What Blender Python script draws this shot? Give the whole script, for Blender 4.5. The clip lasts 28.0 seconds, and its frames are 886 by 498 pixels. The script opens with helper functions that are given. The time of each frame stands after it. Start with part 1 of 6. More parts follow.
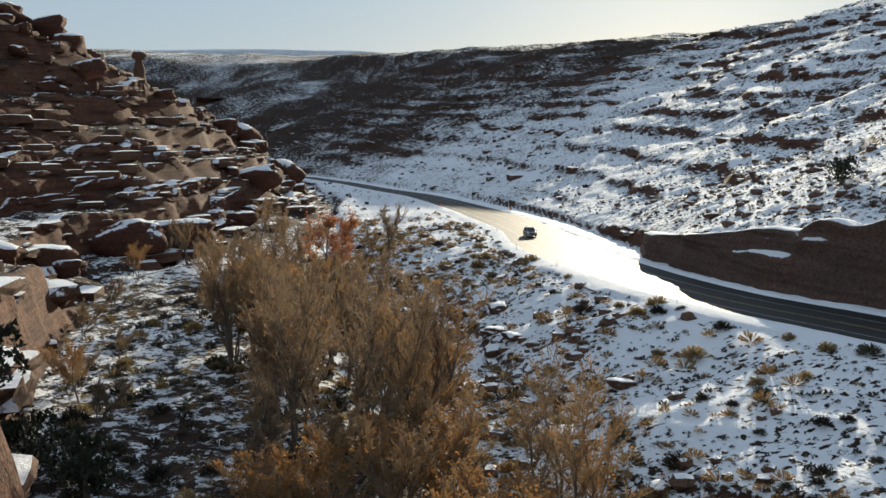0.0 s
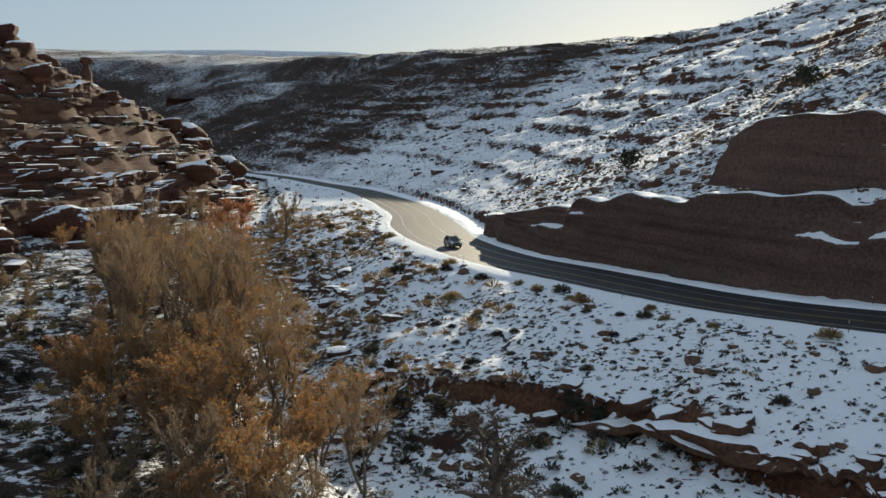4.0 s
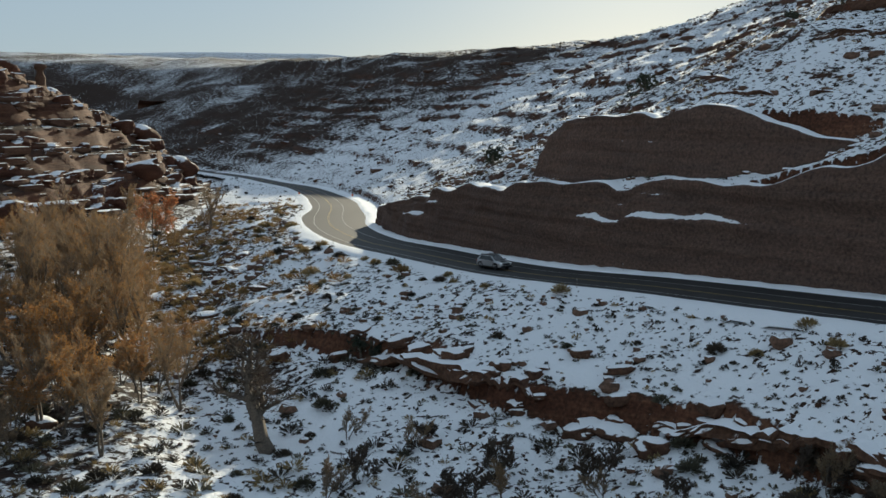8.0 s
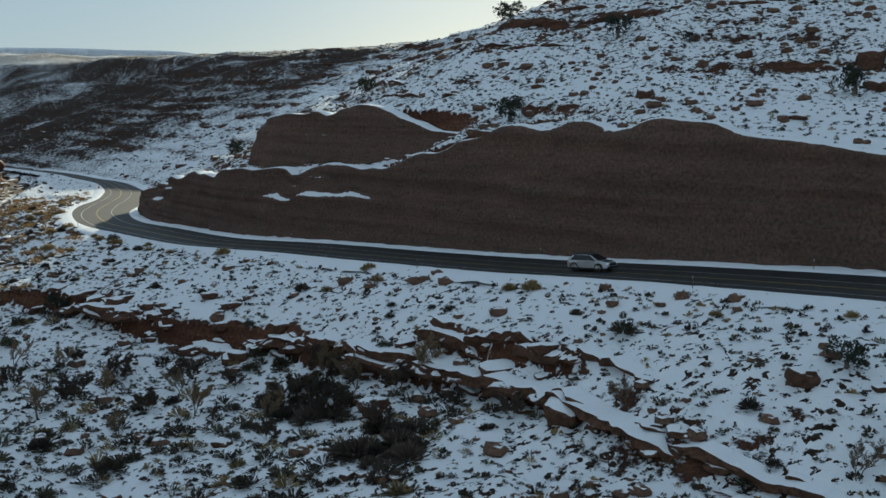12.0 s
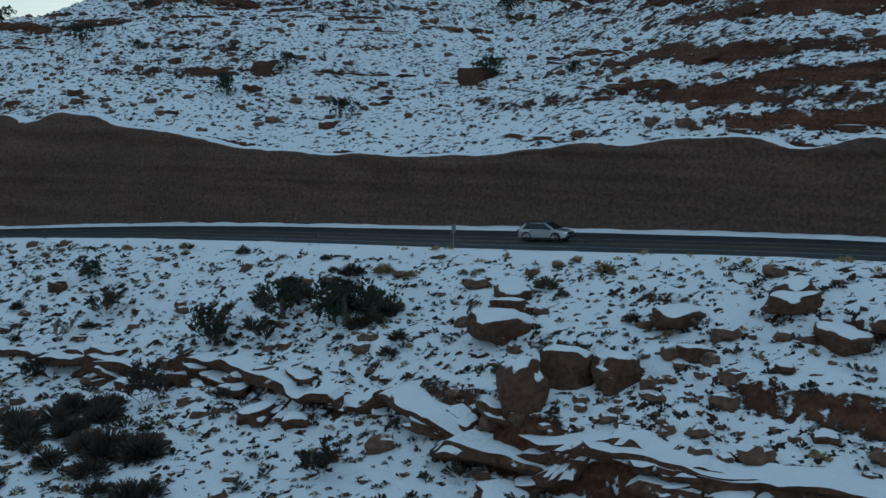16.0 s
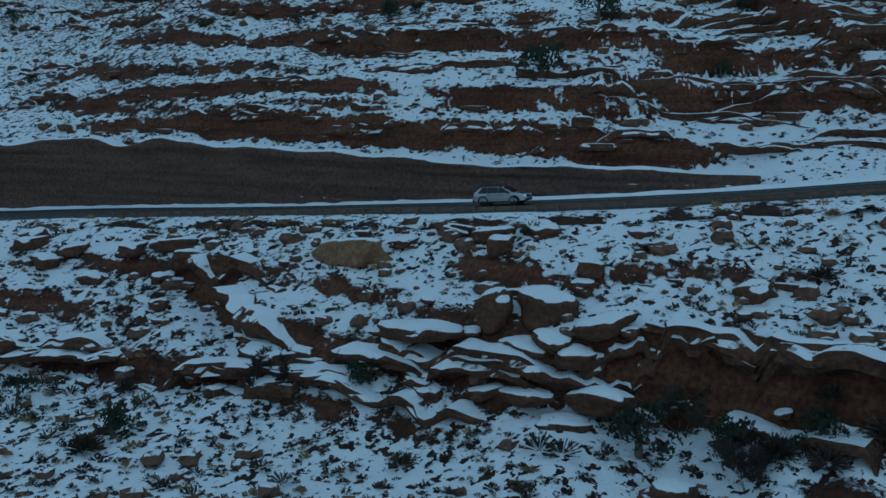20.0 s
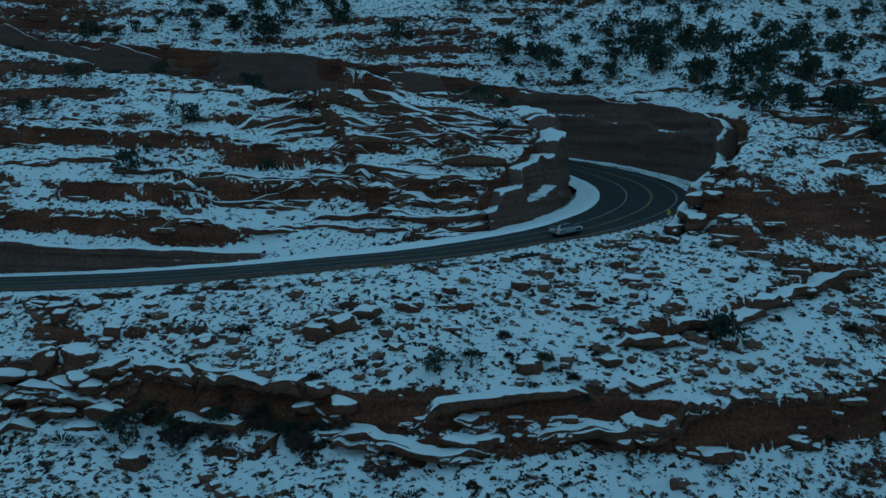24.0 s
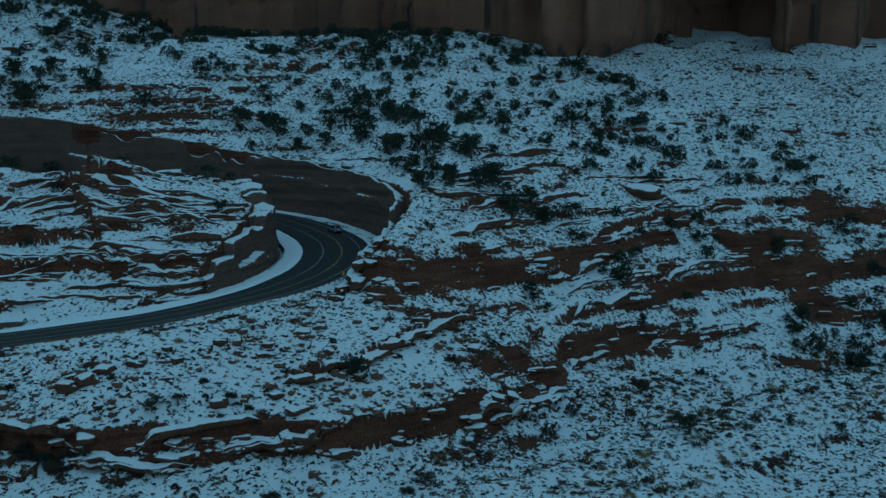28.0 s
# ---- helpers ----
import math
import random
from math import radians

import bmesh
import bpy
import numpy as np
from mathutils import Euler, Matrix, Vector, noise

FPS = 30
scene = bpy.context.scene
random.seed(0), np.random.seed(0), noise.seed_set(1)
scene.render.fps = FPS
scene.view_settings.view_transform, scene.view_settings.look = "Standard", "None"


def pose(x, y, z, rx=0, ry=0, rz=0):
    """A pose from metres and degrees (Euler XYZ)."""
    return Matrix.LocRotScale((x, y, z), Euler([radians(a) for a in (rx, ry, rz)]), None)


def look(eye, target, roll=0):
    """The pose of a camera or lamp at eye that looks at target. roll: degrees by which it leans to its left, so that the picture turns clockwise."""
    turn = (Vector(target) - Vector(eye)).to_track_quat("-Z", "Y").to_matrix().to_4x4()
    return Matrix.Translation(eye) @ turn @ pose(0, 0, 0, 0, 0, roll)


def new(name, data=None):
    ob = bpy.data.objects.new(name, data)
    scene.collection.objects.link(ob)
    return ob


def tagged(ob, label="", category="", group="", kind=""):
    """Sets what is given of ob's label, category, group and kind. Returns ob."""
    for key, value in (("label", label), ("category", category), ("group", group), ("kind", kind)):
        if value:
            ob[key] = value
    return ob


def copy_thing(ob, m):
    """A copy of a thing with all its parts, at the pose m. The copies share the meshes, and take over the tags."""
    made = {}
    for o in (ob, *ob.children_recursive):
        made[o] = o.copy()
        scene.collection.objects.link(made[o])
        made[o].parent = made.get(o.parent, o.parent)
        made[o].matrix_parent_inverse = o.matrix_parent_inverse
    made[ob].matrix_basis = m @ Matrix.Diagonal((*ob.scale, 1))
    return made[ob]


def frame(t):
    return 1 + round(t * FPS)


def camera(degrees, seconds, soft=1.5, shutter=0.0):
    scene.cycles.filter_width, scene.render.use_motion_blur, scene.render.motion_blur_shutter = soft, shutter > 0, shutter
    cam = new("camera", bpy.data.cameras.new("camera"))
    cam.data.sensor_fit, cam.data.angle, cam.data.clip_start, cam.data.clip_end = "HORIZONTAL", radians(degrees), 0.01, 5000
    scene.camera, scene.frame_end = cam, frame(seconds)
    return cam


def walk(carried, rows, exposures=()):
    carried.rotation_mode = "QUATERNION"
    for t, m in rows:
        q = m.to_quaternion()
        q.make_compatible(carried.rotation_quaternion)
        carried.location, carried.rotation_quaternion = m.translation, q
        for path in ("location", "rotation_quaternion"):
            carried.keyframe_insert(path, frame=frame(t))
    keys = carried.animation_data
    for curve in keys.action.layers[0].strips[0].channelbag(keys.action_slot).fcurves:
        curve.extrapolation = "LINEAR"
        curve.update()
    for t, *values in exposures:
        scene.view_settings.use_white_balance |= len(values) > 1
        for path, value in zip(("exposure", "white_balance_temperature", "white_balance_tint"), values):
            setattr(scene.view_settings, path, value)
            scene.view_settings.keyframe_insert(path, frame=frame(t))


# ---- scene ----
cam = camera(48.5, 28.0)
METRES, EYE, TILT, LEAN, TURN = 350.0, 30.0, -7.5, 0.0, 0.0
ROWS = [
    (0.0, 0.0, 0.0, 0.0, 0.0, 0.0, -0.0),
    (0.5, 0.0076, -0.0131, -0.0019, -0.23, -0.03, 0.03),
    (1.0, 0.0143, -0.0236, -0.0033, -0.4, -0.05, 0.06),
    (1.5, 0.0232, -0.0364, -0.0051, -0.5, -0.05, 0.07),
    (2.0, 0.0314, -0.0472, -0.0067, -0.52, -0.04, 0.09),
    (2.5, 0.0411, -0.0594, -0.0087, -0.57, -0.03, 0.08),
    (3.0, 0.0497, -0.0698, -0.0103, -0.62, -0.02, 0.08),
    (3.5, 0.0595, -0.0817, -0.0118, -0.67, -0.0, 0.04),
    (5.5, 0.0915, -0.1216, -0.0163, -0.76, 0.07, 0.09),
    (6.0, 0.0983, -0.1298, -0.0175, -0.75, 0.1, 0.14),
    (6.5, 0.1059, -0.1394, -0.0188, -0.76, 0.13, 0.16),
    (7.0, 0.1126, -0.148, -0.0202, -0.79, 0.12, 0.16),
    (7.5, 0.121, -0.1585, -0.0215, -1.07, 0.08, 0.19),
    (8.0, 0.1289, -0.168, -0.0228, -1.39, 0.09, 0.27),
    (8.5, 0.1384, -0.1794, -0.0244, -1.8, 0.09, 0.33),
    (9.0, 0.147, -0.1897, -0.0259, -2.17, 0.09, 0.4),
    (9.5, 0.1571, -0.2017, -0.0275, -2.65, 0.08, 0.47),
    (10.0, 0.1662, -0.2128, -0.0291, -3.37, 0.08, 0.54),
    (10.5, 0.1765, -0.2263, -0.031, -4.71, 0.07, 0.71),
    (11.0, 0.1853, -0.2379, -0.0327, -5.95, 0.03, 0.84),
    (11.5, 0.1953, -0.252, -0.0347, -7.48, -0.03, 1.01),
    (13.5, 0.2302, -0.311, -0.0424, -15.33, -0.34, 2.01),
    (14.0, 0.2377, -0.3274, -0.0446, -17.54, -0.42, 2.28),
    (14.5, 0.2448, -0.344, -0.047, -19.98, -0.56, 2.59),
    (15.0, 0.2514, -0.3624, -0.0501, -23.34, -0.78, 2.99),
    (15.5, 0.257, -0.3797, -0.0521, -26.52, -1.06, 3.36),
    (16.0, 0.2622, -0.4, -0.0546, -30.13, -1.32, 3.78),
    (16.5, 0.2661, -0.4184, -0.057, -33.18, -1.59, 4.1),
    (17.0, 0.2693, -0.4402, -0.0595, -36.66, -1.94, 4.51),
    (17.5, 0.2707, -0.4594, -0.0618, -39.66, -2.22, 4.81),
    (18.0, 0.2715, -0.4813, -0.0646, -41.67, -2.46, 5.1),
    (18.5, 0.271, -0.5008, -0.0667, -43.28, -2.63, 5.25),
    (19.0, 0.2687, -0.5234, -0.0685, -46.01, -2.91, 5.48),
    (19.5, 0.2647, -0.543, -0.0697, -48.61, -3.17, 5.71),
    (20.0, 0.2578, -0.5653, -0.0707, -51.08, -3.45, 5.93),
    (20.5, 0.2503, -0.5847, -0.0713, -52.88, -3.63, 6.07),
    (21.0, 0.24, -0.6071, -0.0707, -54.98, -3.93, 6.19),
    (21.5, 0.2299, -0.6262, -0.0681, -56.84, -4.16, 6.28),
    (22.0, 0.2177, -0.647, -0.064, -58.79, -4.37, 6.42),
    (22.5, 0.2067, -0.6638, -0.0598, -61.12, -4.63, 6.55),
    (24.5, 0.1557, -0.7211, -0.0378, -68.89, -5.47, 6.85),
    (25.0, 0.1404, -0.7347, -0.0318, -70.65, -5.71, 6.94),
    (25.5, 0.1263, -0.7465, -0.0263, -72.14, -5.89, 7.03),
    (26.0, 0.1092, -0.7602, -0.0201, -73.79, -6.14, 7.11),
    (26.5, 0.0931, -0.7723, -0.0152, -75.17, -6.33, 7.2),
    (27.0, 0.0739, -0.7858, -0.0094, -76.73, -6.54, 7.28),
    (27.5, 0.0564, -0.7968, -0.0038, -78.09, -6.72, 7.33),
    (28.0, 0.0361, -0.8087, 0.0023, -79.67, -6.94, 7.36),
]
walk(cam, [(t, pose(0, 0, EYE, TILT, LEAN, TURN) @ pose(METRES * x, METRES * y, METRES * z, 90 + pitch, roll, yaw)) for t, x, y, z, yaw, pitch, roll in ROWS],
     exposures=[(0, 0.6, 6150, 5), (8, 0.5, 6100, 2), (14, 0.5, 5700, -5), (17, 0.45, 5250, -9), (20, 0.3, 4850, -14), (22.5, 0.05, 4330, -25), (28, 0.0, 4420, -30)])

# ---- daylight: a low winter sun behind the eastern ridge ----
SUN_AZ, SUN_EL = 14.0, 11.5
world = bpy.data.worlds.new("sky")
world.use_nodes = True
scene.world = world
_nt = world.node_tree
_sky = _nt.nodes.new("ShaderNodeTexSky")
_sky.sky_type, _sky.sun_disc = "NISHITA", False
_sky.sun_elevation, _sky.sun_rotation = radians(SUN_EL), radians(SUN_AZ)
_sky.air_density, _sky.dust_density, _sky.ozone_density = 1.0, 0.5, 2.0
_haze = _nt.nodes.new("ShaderNodeMix")  # thin high haze evens the sky out
_haze.data_type = "RGBA"
_haze.inputs[0].default_value = 0.78
_haze.inputs[7].default_value = (4.3, 4.95, 5.95, 1)
_nt.links.new(_sky.outputs[0], _haze.inputs[6])
_nt.links.new(_haze.outputs[2], _nt.nodes["Background"].inputs[0])
_nt.nodes["Background"].inputs[1].default_value = 0.065
sun = new("sun", bpy.data.lights.new("sun", "SUN"))
sun.data.energy, sun.data.angle, sun.data.color = 5.0, radians(0.6), (1.0, 0.84, 0.62)
_a, _e = radians(SUN_AZ), radians(SUN_EL)
sun.matrix_world = look((0, 0, 300), (-math.sin(_a) * math.cos(_e) * 100, -math.cos(_a) * math.cos(_e) * 100, 300 - math.sin(_e) * 100))


# ---- noise on arrays ----
def lattice(ix, iy, seed):
    h = (ix * 374761393 + iy * 668265263 + seed * 1442695041) & 0xFFFFFFFF
    h = ((h ^ (h >> 13)) * 1274126177) & 0xFFFFFFFF
    return ((h ^ (h >> 16)) & 0xFFFF) / 32767.5 - 1.0


def vnoise(x, y, seed=0):
    x, y = np.asarray(x, float), np.asarray(y, float)
    fx, fy = np.floor(x), np.floor(y)
    ix, iy = fx.astype(np.int64), fy.astype(np.int64)
    u, v = x - fx, y - fy
    u, v = u * u * u * (u * (u * 6 - 15) + 10), v * v * v * (v * (v * 6 - 15) + 10)
    a, b = lattice(ix, iy, seed), lattice(ix + 1, iy, seed)
    c, d = lattice(ix, iy + 1, seed), lattice(ix + 1, iy + 1, seed)
    return (a * (1 - u) + b * u) * (1 - v) + (c * (1 - u) + d * u) * v


def fbm(x, y, size, octaves=4, seed=0, gain=0.5):
    total, amp, norm = 0.0, 1.0, 0.0
    for k in range(octaves):
        total = total + amp * vnoise(x / size + 17.3 * k, y / size - 9.1 * k, seed + k)
        norm += amp
        size, amp = size * 0.47, amp * gain
    return total / norm


def sstep(a, b, x):
    u = np.clip((x - a) / (b - a), 0, 1)
    return u * u * (3 - 2 * u)


# ---- the plan: the road's line (x, y, height, half width), the creek's and the ledge's ----
ROAD_NORTH = [(-330, 900, -3, 4), (-230, 760, -3, 4), (-130, 640, -2.5, 4), (-60, 520, -2, 4.5), (-28, 440, -1, 5), (-8, 385, 0.2, 6), (8, 320, 1.4, 7),
              (16.2, 271.1, 2.7, 7.6), (20.6, 231.7, 4.1, 7.2), (22.9, 197.4, 4.9, 8.3), (26.6, 163.9, 5.9, 6.9), (34.7, 129.2, 7, 6.3),
              (45.7, 105.6, 7.7, 6.4), (59.3, 78.7, 8.6, 6.1), (75.1, 60.1, 9.5, 6.5)]
ROAD_CUT = [(88, 43.3, 10.2, 6.8), (101.4, 25.2, 11.2, 7.1), (114.8, 6.9, 12.6, 7.4), (126.9, -10.4, 13.7, 7.8), (138.6, -29, 14.6, 8.3),
            (147.6, -47.6, 15.6, 8.5), (155.9, -64.8, 16.5, 8.3), (162.2, -82.5, 17.6, 7.7), (165.5, -102.7, 18.8, 7.2), (167.9, -125, 20.3, 7.2),
            (172.6, -145.6, 21.6, 7.2), (178.7, -162.4, 22.9, 7.1), (184.9, -176.7, 24.3, 7), (192.9, -188.5, 25.3, 6.3), (205, -198, 26.3, 6)]
ROAD_BEND = [(220, -206.5, 27.4, 7.4), (238, -210.5, 28.8, 8.2), (254, -209, 30.1, 8.8), (268, -203.5, 31.2, 9), (280, -195, 32.2, 9),
             (291, -183.5, 33.4, 8.6), (299, -170, 34.6, 8), (304, -150, 36, 7), (306, -125, 37.6, 6), (307, -100, 38.8, 6), (308, -75, 40, 6),
             (308, -45, 41.4, 6), (306, -15, 43, 6), (301, 20, 44.6, 6), (293, 60, 46.5, 6)]
ROAD = ROAD_NORTH + ROAD_CUT + ROAD_BEND
CREEK_NORTH = [(-330, 770, -6), (-200, 650, -6), (-95, 520, -5), (-45, 420, -4.5), (-34, 330, -4), (-30, 250, -3.5), (-24, 180, -3.2), (-8, 110, -2.8),
               (10, 66, -2.4), (30, 22, -2.4), (52, -8, -2)]
CREEK_SOUTH = [(66, -34, 0), (84, -70, 3), (104, -118, 5.5), (118, -160, 6), (134, -204, 6), (160, -246, 4.5), (198, -280, 3), (250, -318, 2),
               (312, -400, 2.5), (350, -540, 10), (400, -760, 24)]
CREEK = CREEK_NORTH + CREEK_SOUTH
# the ledge above the creek: x, y, height of its brink and of its foot
BANK_NORTH = [(-36, 330, -1.5, -3.5), (-24, 260, -1, -3), (-12, 200, -1, -2.8), (2, 150, -0.6, -1.6), (11, 104, 0.4, -1.2), (22, 74, 1.5, -0.8),
              (32, 62, 3.4, -0.8), (40, 55.5, 3.8, -0.6), (47, 46, 3.3, -0.9), (54, 37, 3.4, -1.3), (62, 31, 3.5, -1.4), (69, 26.5, 3.4, -1.3),
              (77, 15.5, 3.9, -0.6), (84, 6, 5, 1.2), (91, -6, 6, 2.8), (97, -22, 7, 3.8), (100, -34, 6.6, 3.8)]
BANK_MIDDLE = [(108, -46, 6.2, 4.2), (116, -58, 7.6, 5.2), (119, -72, 8, 5.8), (124, -90, 9.5, 7.2), (132, -108, 9, 7), (138, -124, 9, 6.8),
               (141, -140, 10.5, 7.2), (144.5, -152, 13.5, 7.6), (146.5, -163, 14.2, 7.6), (152, -174, 15.4, 7.6)]
BANK_SOUTH = [(154, -188, 14.6, 7.6), (155, -203, 13.6, 7.6), (161, -215, 13.5, 7.2), (172, -238, 13.5, 6), (190, -254, 13, 4.6), (208, -264, 13, 4),
              (232, -284, 11, 3.2), (262, -312, 10, 2.8), (310, -372, 10, 3), (360, -520, 14, 9)]
BANK = BANK_NORTH + BANK_MIDDLE + BANK_SOUTH


def spline(nodes, k):
    n = np.array(nodes, float)
    e = np.vstack([2 * n[0] - n[1], n, 2 * n[-1] - n[-2]])
    out = []
    for i in range(len(n) - 1):
        p0, p1, p2, p3 = e[i:i + 4]
        for u in np.arange(k) / k:
            out.append(0.5 * (2 * p1 + (p2 - p0) * u + (2 * p0 - 5 * p1 + 4 * p2 - p3) * u * u + (3 * p1 - p0 - 3 * p2 + p3) * u ** 3))
    out.append(n[-1])
    return np.array(out)


def even(line, step):
    s = np.r_[0, np.cumsum(np.linalg.norm(np.diff(line[:, :2], axis=0), axis=1))]
    t = np.linspace(0, s[-1], int(s[-1] / step) + 1)
    return np.stack([np.interp(t, s, line[:, k]) for k in range(line.shape[1])], 1), t


RL, RS = even(spline(ROAD, 12), 4.0)
CL, CS = even(spline(CREEK, 8), 6.0)
BL, BS = even(spline(BANK, 10), 3.0)
RT = np.gradient(RL[:, :2], axis=0)
RT /= np.linalg.norm(RT, axis=1)[:, None]


def nearest(line, along, x, y):
    """Distance to a line, its side (+1: left of its way), the length along it and its columns there."""
    x, y = np.ravel(x), np.ravel(y)
    n = len(x)
    dist, side, ss = np.empty(n), np.empty(n), np.empty(n)
    cols = np.empty((n, line.shape[1] - 2))
    a, b = line[:-1, :2], line[1:, :2]
    few = np.arange(0, len(line), 4)
    coarse = line[few, :2]
    near_by = np.arange(-4, 5)
    for lo in range(0, n, 8000):
        hi = min(n, lo + 8000)
        p = np.stack([x[lo:hi], y[lo:hi]], 1)
        i = few[((coarse ** 2).sum(1)[None, :] - 2 * p @ coarse.T).argmin(1)]
        cand = np.clip(i[:, None] + near_by, 0, len(line) - 1)
        d2 = (p[:, None, 0] - line[cand, 0]) ** 2 + (p[:, None, 1] - line[cand, 1]) ** 2
        i = cand[np.arange(hi - lo), d2.argmin(1)]
        best = np.full(hi - lo, 1e18)
        for off in (-1, 0):
            j = np.clip(i + off, 0, len(a) - 1)
            ab = b[j] - a[j]
            u = np.clip(((p - a[j]) * ab).sum(1) / (ab ** 2).sum(1), 0, 1)
            q = p - a[j] - ab * u[:, None]
            dd = (q ** 2).sum(1)
            m = dd < best
            best = np.where(m, dd, best)
            cr = ab[:, 0] * q[:, 1] - ab[:, 1] * q[:, 0]
            side[lo:hi] = np.where(m, np.where(cr >= 0, 1, -1), side[lo:hi])
            ss[lo:hi] = np.where(m, along[j] + u * (along[j + 1] - along[j]), ss[lo:hi])
            for k in range(cols.shape[1]):
                c = line[j, 2 + k] + u * (line[j + 1, 2 + k] - line[j, 2 + k])
                cols[lo:hi, k] = np.where(m, c, cols[lo:hi, k])
        dist[lo:hi] = np.sqrt(best)
    return dist, side, ss, cols


def road_s(x, y):
    return float(nearest(RL, RS, [x], [y])[2][0])


S_APEX = road_s(254, -209)
S_LEG = road_s(306, -15)
I_APEX = int(np.searchsorted(RS, S_APEX))
_keys = lambda rows: (np.array([road_s(x, y) for x, y, v in rows]), np.array([v for x, y, v in rows], float))
# height of the rock cut on the uphill side, and the hillside's slope above it
WALL_UP = _keys([(-330, 900, 3), (-60, 520, 2), (8, 320, 2), (20, 225, 2), (25, 170, 4), (33, 135, 7.5), (43, 108, 10), (58, 78, 11), (74, 58, 12), (87, 42, 17), (101, 24, 16.5), (114, 6, 14.5),
                 (126, -12, 11), (138, -30, 9), (147, -48, 9), (155, -65, 9), (162, -83, 8.5), (166, -103, 7), (169, -125, 5), (174, -145, 3), (182, -165, 0.8), (193, -188, 1), (207, -199, 4), (220, -206, 9),
                 (238, -210, 12), (268, -203, 14), (291, -183, 13), (299, -168, 6), (306, -125, 2.5), (308, -75, 2.5), (306, -15, 3), (301, 20, 6), (293, 60, 10)])
WALL_OUT = _keys([(214, -203, 0), (222, -206.5, 1.5), (230, -209.3, 8.5), (238, -210, 10.5), (256, -209, 13.5), (291, -183, 14.5), (304, -150, 17), (307, -100, 22), (306, -15, 24), (304, 5, 24), (293, 60, 45)])
SLOPE_UP = _keys([(-330, 900, 0.33), (-60, 520, 0.36), (-8, 385, 0.40), (20, 225, 0.42), (26, 165, 0.46), (45, 105, 0.42), (74, 58, 0.40), (101, 24, 0.30), (126, -12, 0.24), (138, -30, 0.30), (155, -65, 0.50), (166, -103, 0.50),
                  # the last, steepest slopes are guessed ground, added to shade the hairpin
                  (182, -165, 0.45), (193, -188, 0.42), (238, -210, 0.42), (291, -183, 0.3), (306, -125, 0.28), (308, -75, 0.3), (306, -15, 0.5), (293, 60, 0.8)])
S_STEP = road_s(152, -58), road_s(158, -72), road_s(174, -145), road_s(182, -165)  # a ledge close above the cut
S_BLUFF = road_s(46, 103), road_s(52, 92), road_s(72, 61), road_s(88, 41)  # a second, set-back face above the cut


SET_BACK = _keys([(-330, 900, 3), (193, -188, 3), (220, -206, 4.5), (238, -210, 6.5), (268, -203, 6.5), (291, -183, 4), (306, -125, 3)])


def terraces(z, x, y, step, keep, seed, sharp=0.8):
    """Breaks a slope into ledges that start and end along the hill."""
    q = (z + 2.6 * fbm(x, y, 75, 2, seed) + 1.1 * fbm(x, y, 13, 2, seed + 4)) / step
    f = q - np.floor(q)
    g = np.floor(q) + 0.22 * f + 0.78 * sstep(sharp, min(1.0, sharp + (0.24 if step > 3.5 else 0.32)), f)
    here = 0.12 + 0.88 * sstep(-0.25, 0.35, fbm(x, y + 31 * np.floor(q), 48, 3, seed + 9))
    return z + keep * here * (g - q) * step


# single ledges on the slopes: a line with the high ground on its left, and its drop
STEPS = [(even(spline(line, 8), 2.0), drop) for line, drop in (
    ([(150, -118), (148.5, -125), (145.5, -133), (143, -142)], 2.8),
    ([(85, 10), (91, 0), (96, -9), (99, -17)], 2.2),
    ([(122, -86), (126, -96), (131, -106)], 2.0),
    ([(232, -240), (242, -256), (258, -268), (284, -280), (306, -296)], 2.4),
    ([(176, -220), (190, -232), (206, -240), (222, -250)], 2.4),
    ([(206, -76), (208, -98), (211, -116), (215, -137), (224, -152), (227, -173)], 3.2),
    ([(197.5, -132), (206, -145), (213, -157), (215, -175), (219.5, -189)], 3.0),
    ([(182, -76), (185.5, -94), (186.5, -120), (191.5, -143), (197.5, -159)], 2.2),
    ([(223, -270), (246, -282), (278, -319)], 2.4),
    ([(255, -236), (272, -251), (292, -278), (321, -316)], 2.0))]


def terrace_rise(c, x, y):
    """Beds of rock that start and end on the slope up from the creek outside the hairpin."""
    total = 0.29 * np.clip(c - 20, 0, 35)
    for k, (at, drop) in enumerate(((20, 2.0), (26, 2.4), (33, 2.2), (40, 2.4), (48, 2.0))):
        part_of = sstep(-0.12, 0.2, fbm(x, y, 40, 2, 610 + k))
        total = total + drop * part_of * (sstep(at - 1.3, at + 1.3, c) - 0.5 + 0.5 * sstep(at - 8, at + 8, c) - 0.25)
    return total


def stepped(x, y):
    total = 0.0
    for (line, along), drop in STEPS:
        d, sd, s, _ = nearest(np.c_[line, 0 * line[:, 0]], along, x, y)
        ends = sstep(0, 7, s) * sstep(0, 7, along[-1] - s)
        q = sd * d + 0.5 * vnoise(x / 3.0, y / 3.0, 77)
        total = total + drop * ends * (sstep(-0.5, 0.6, q) - 0.5) * np.exp(-np.abs(q) / 6.0)
    return total


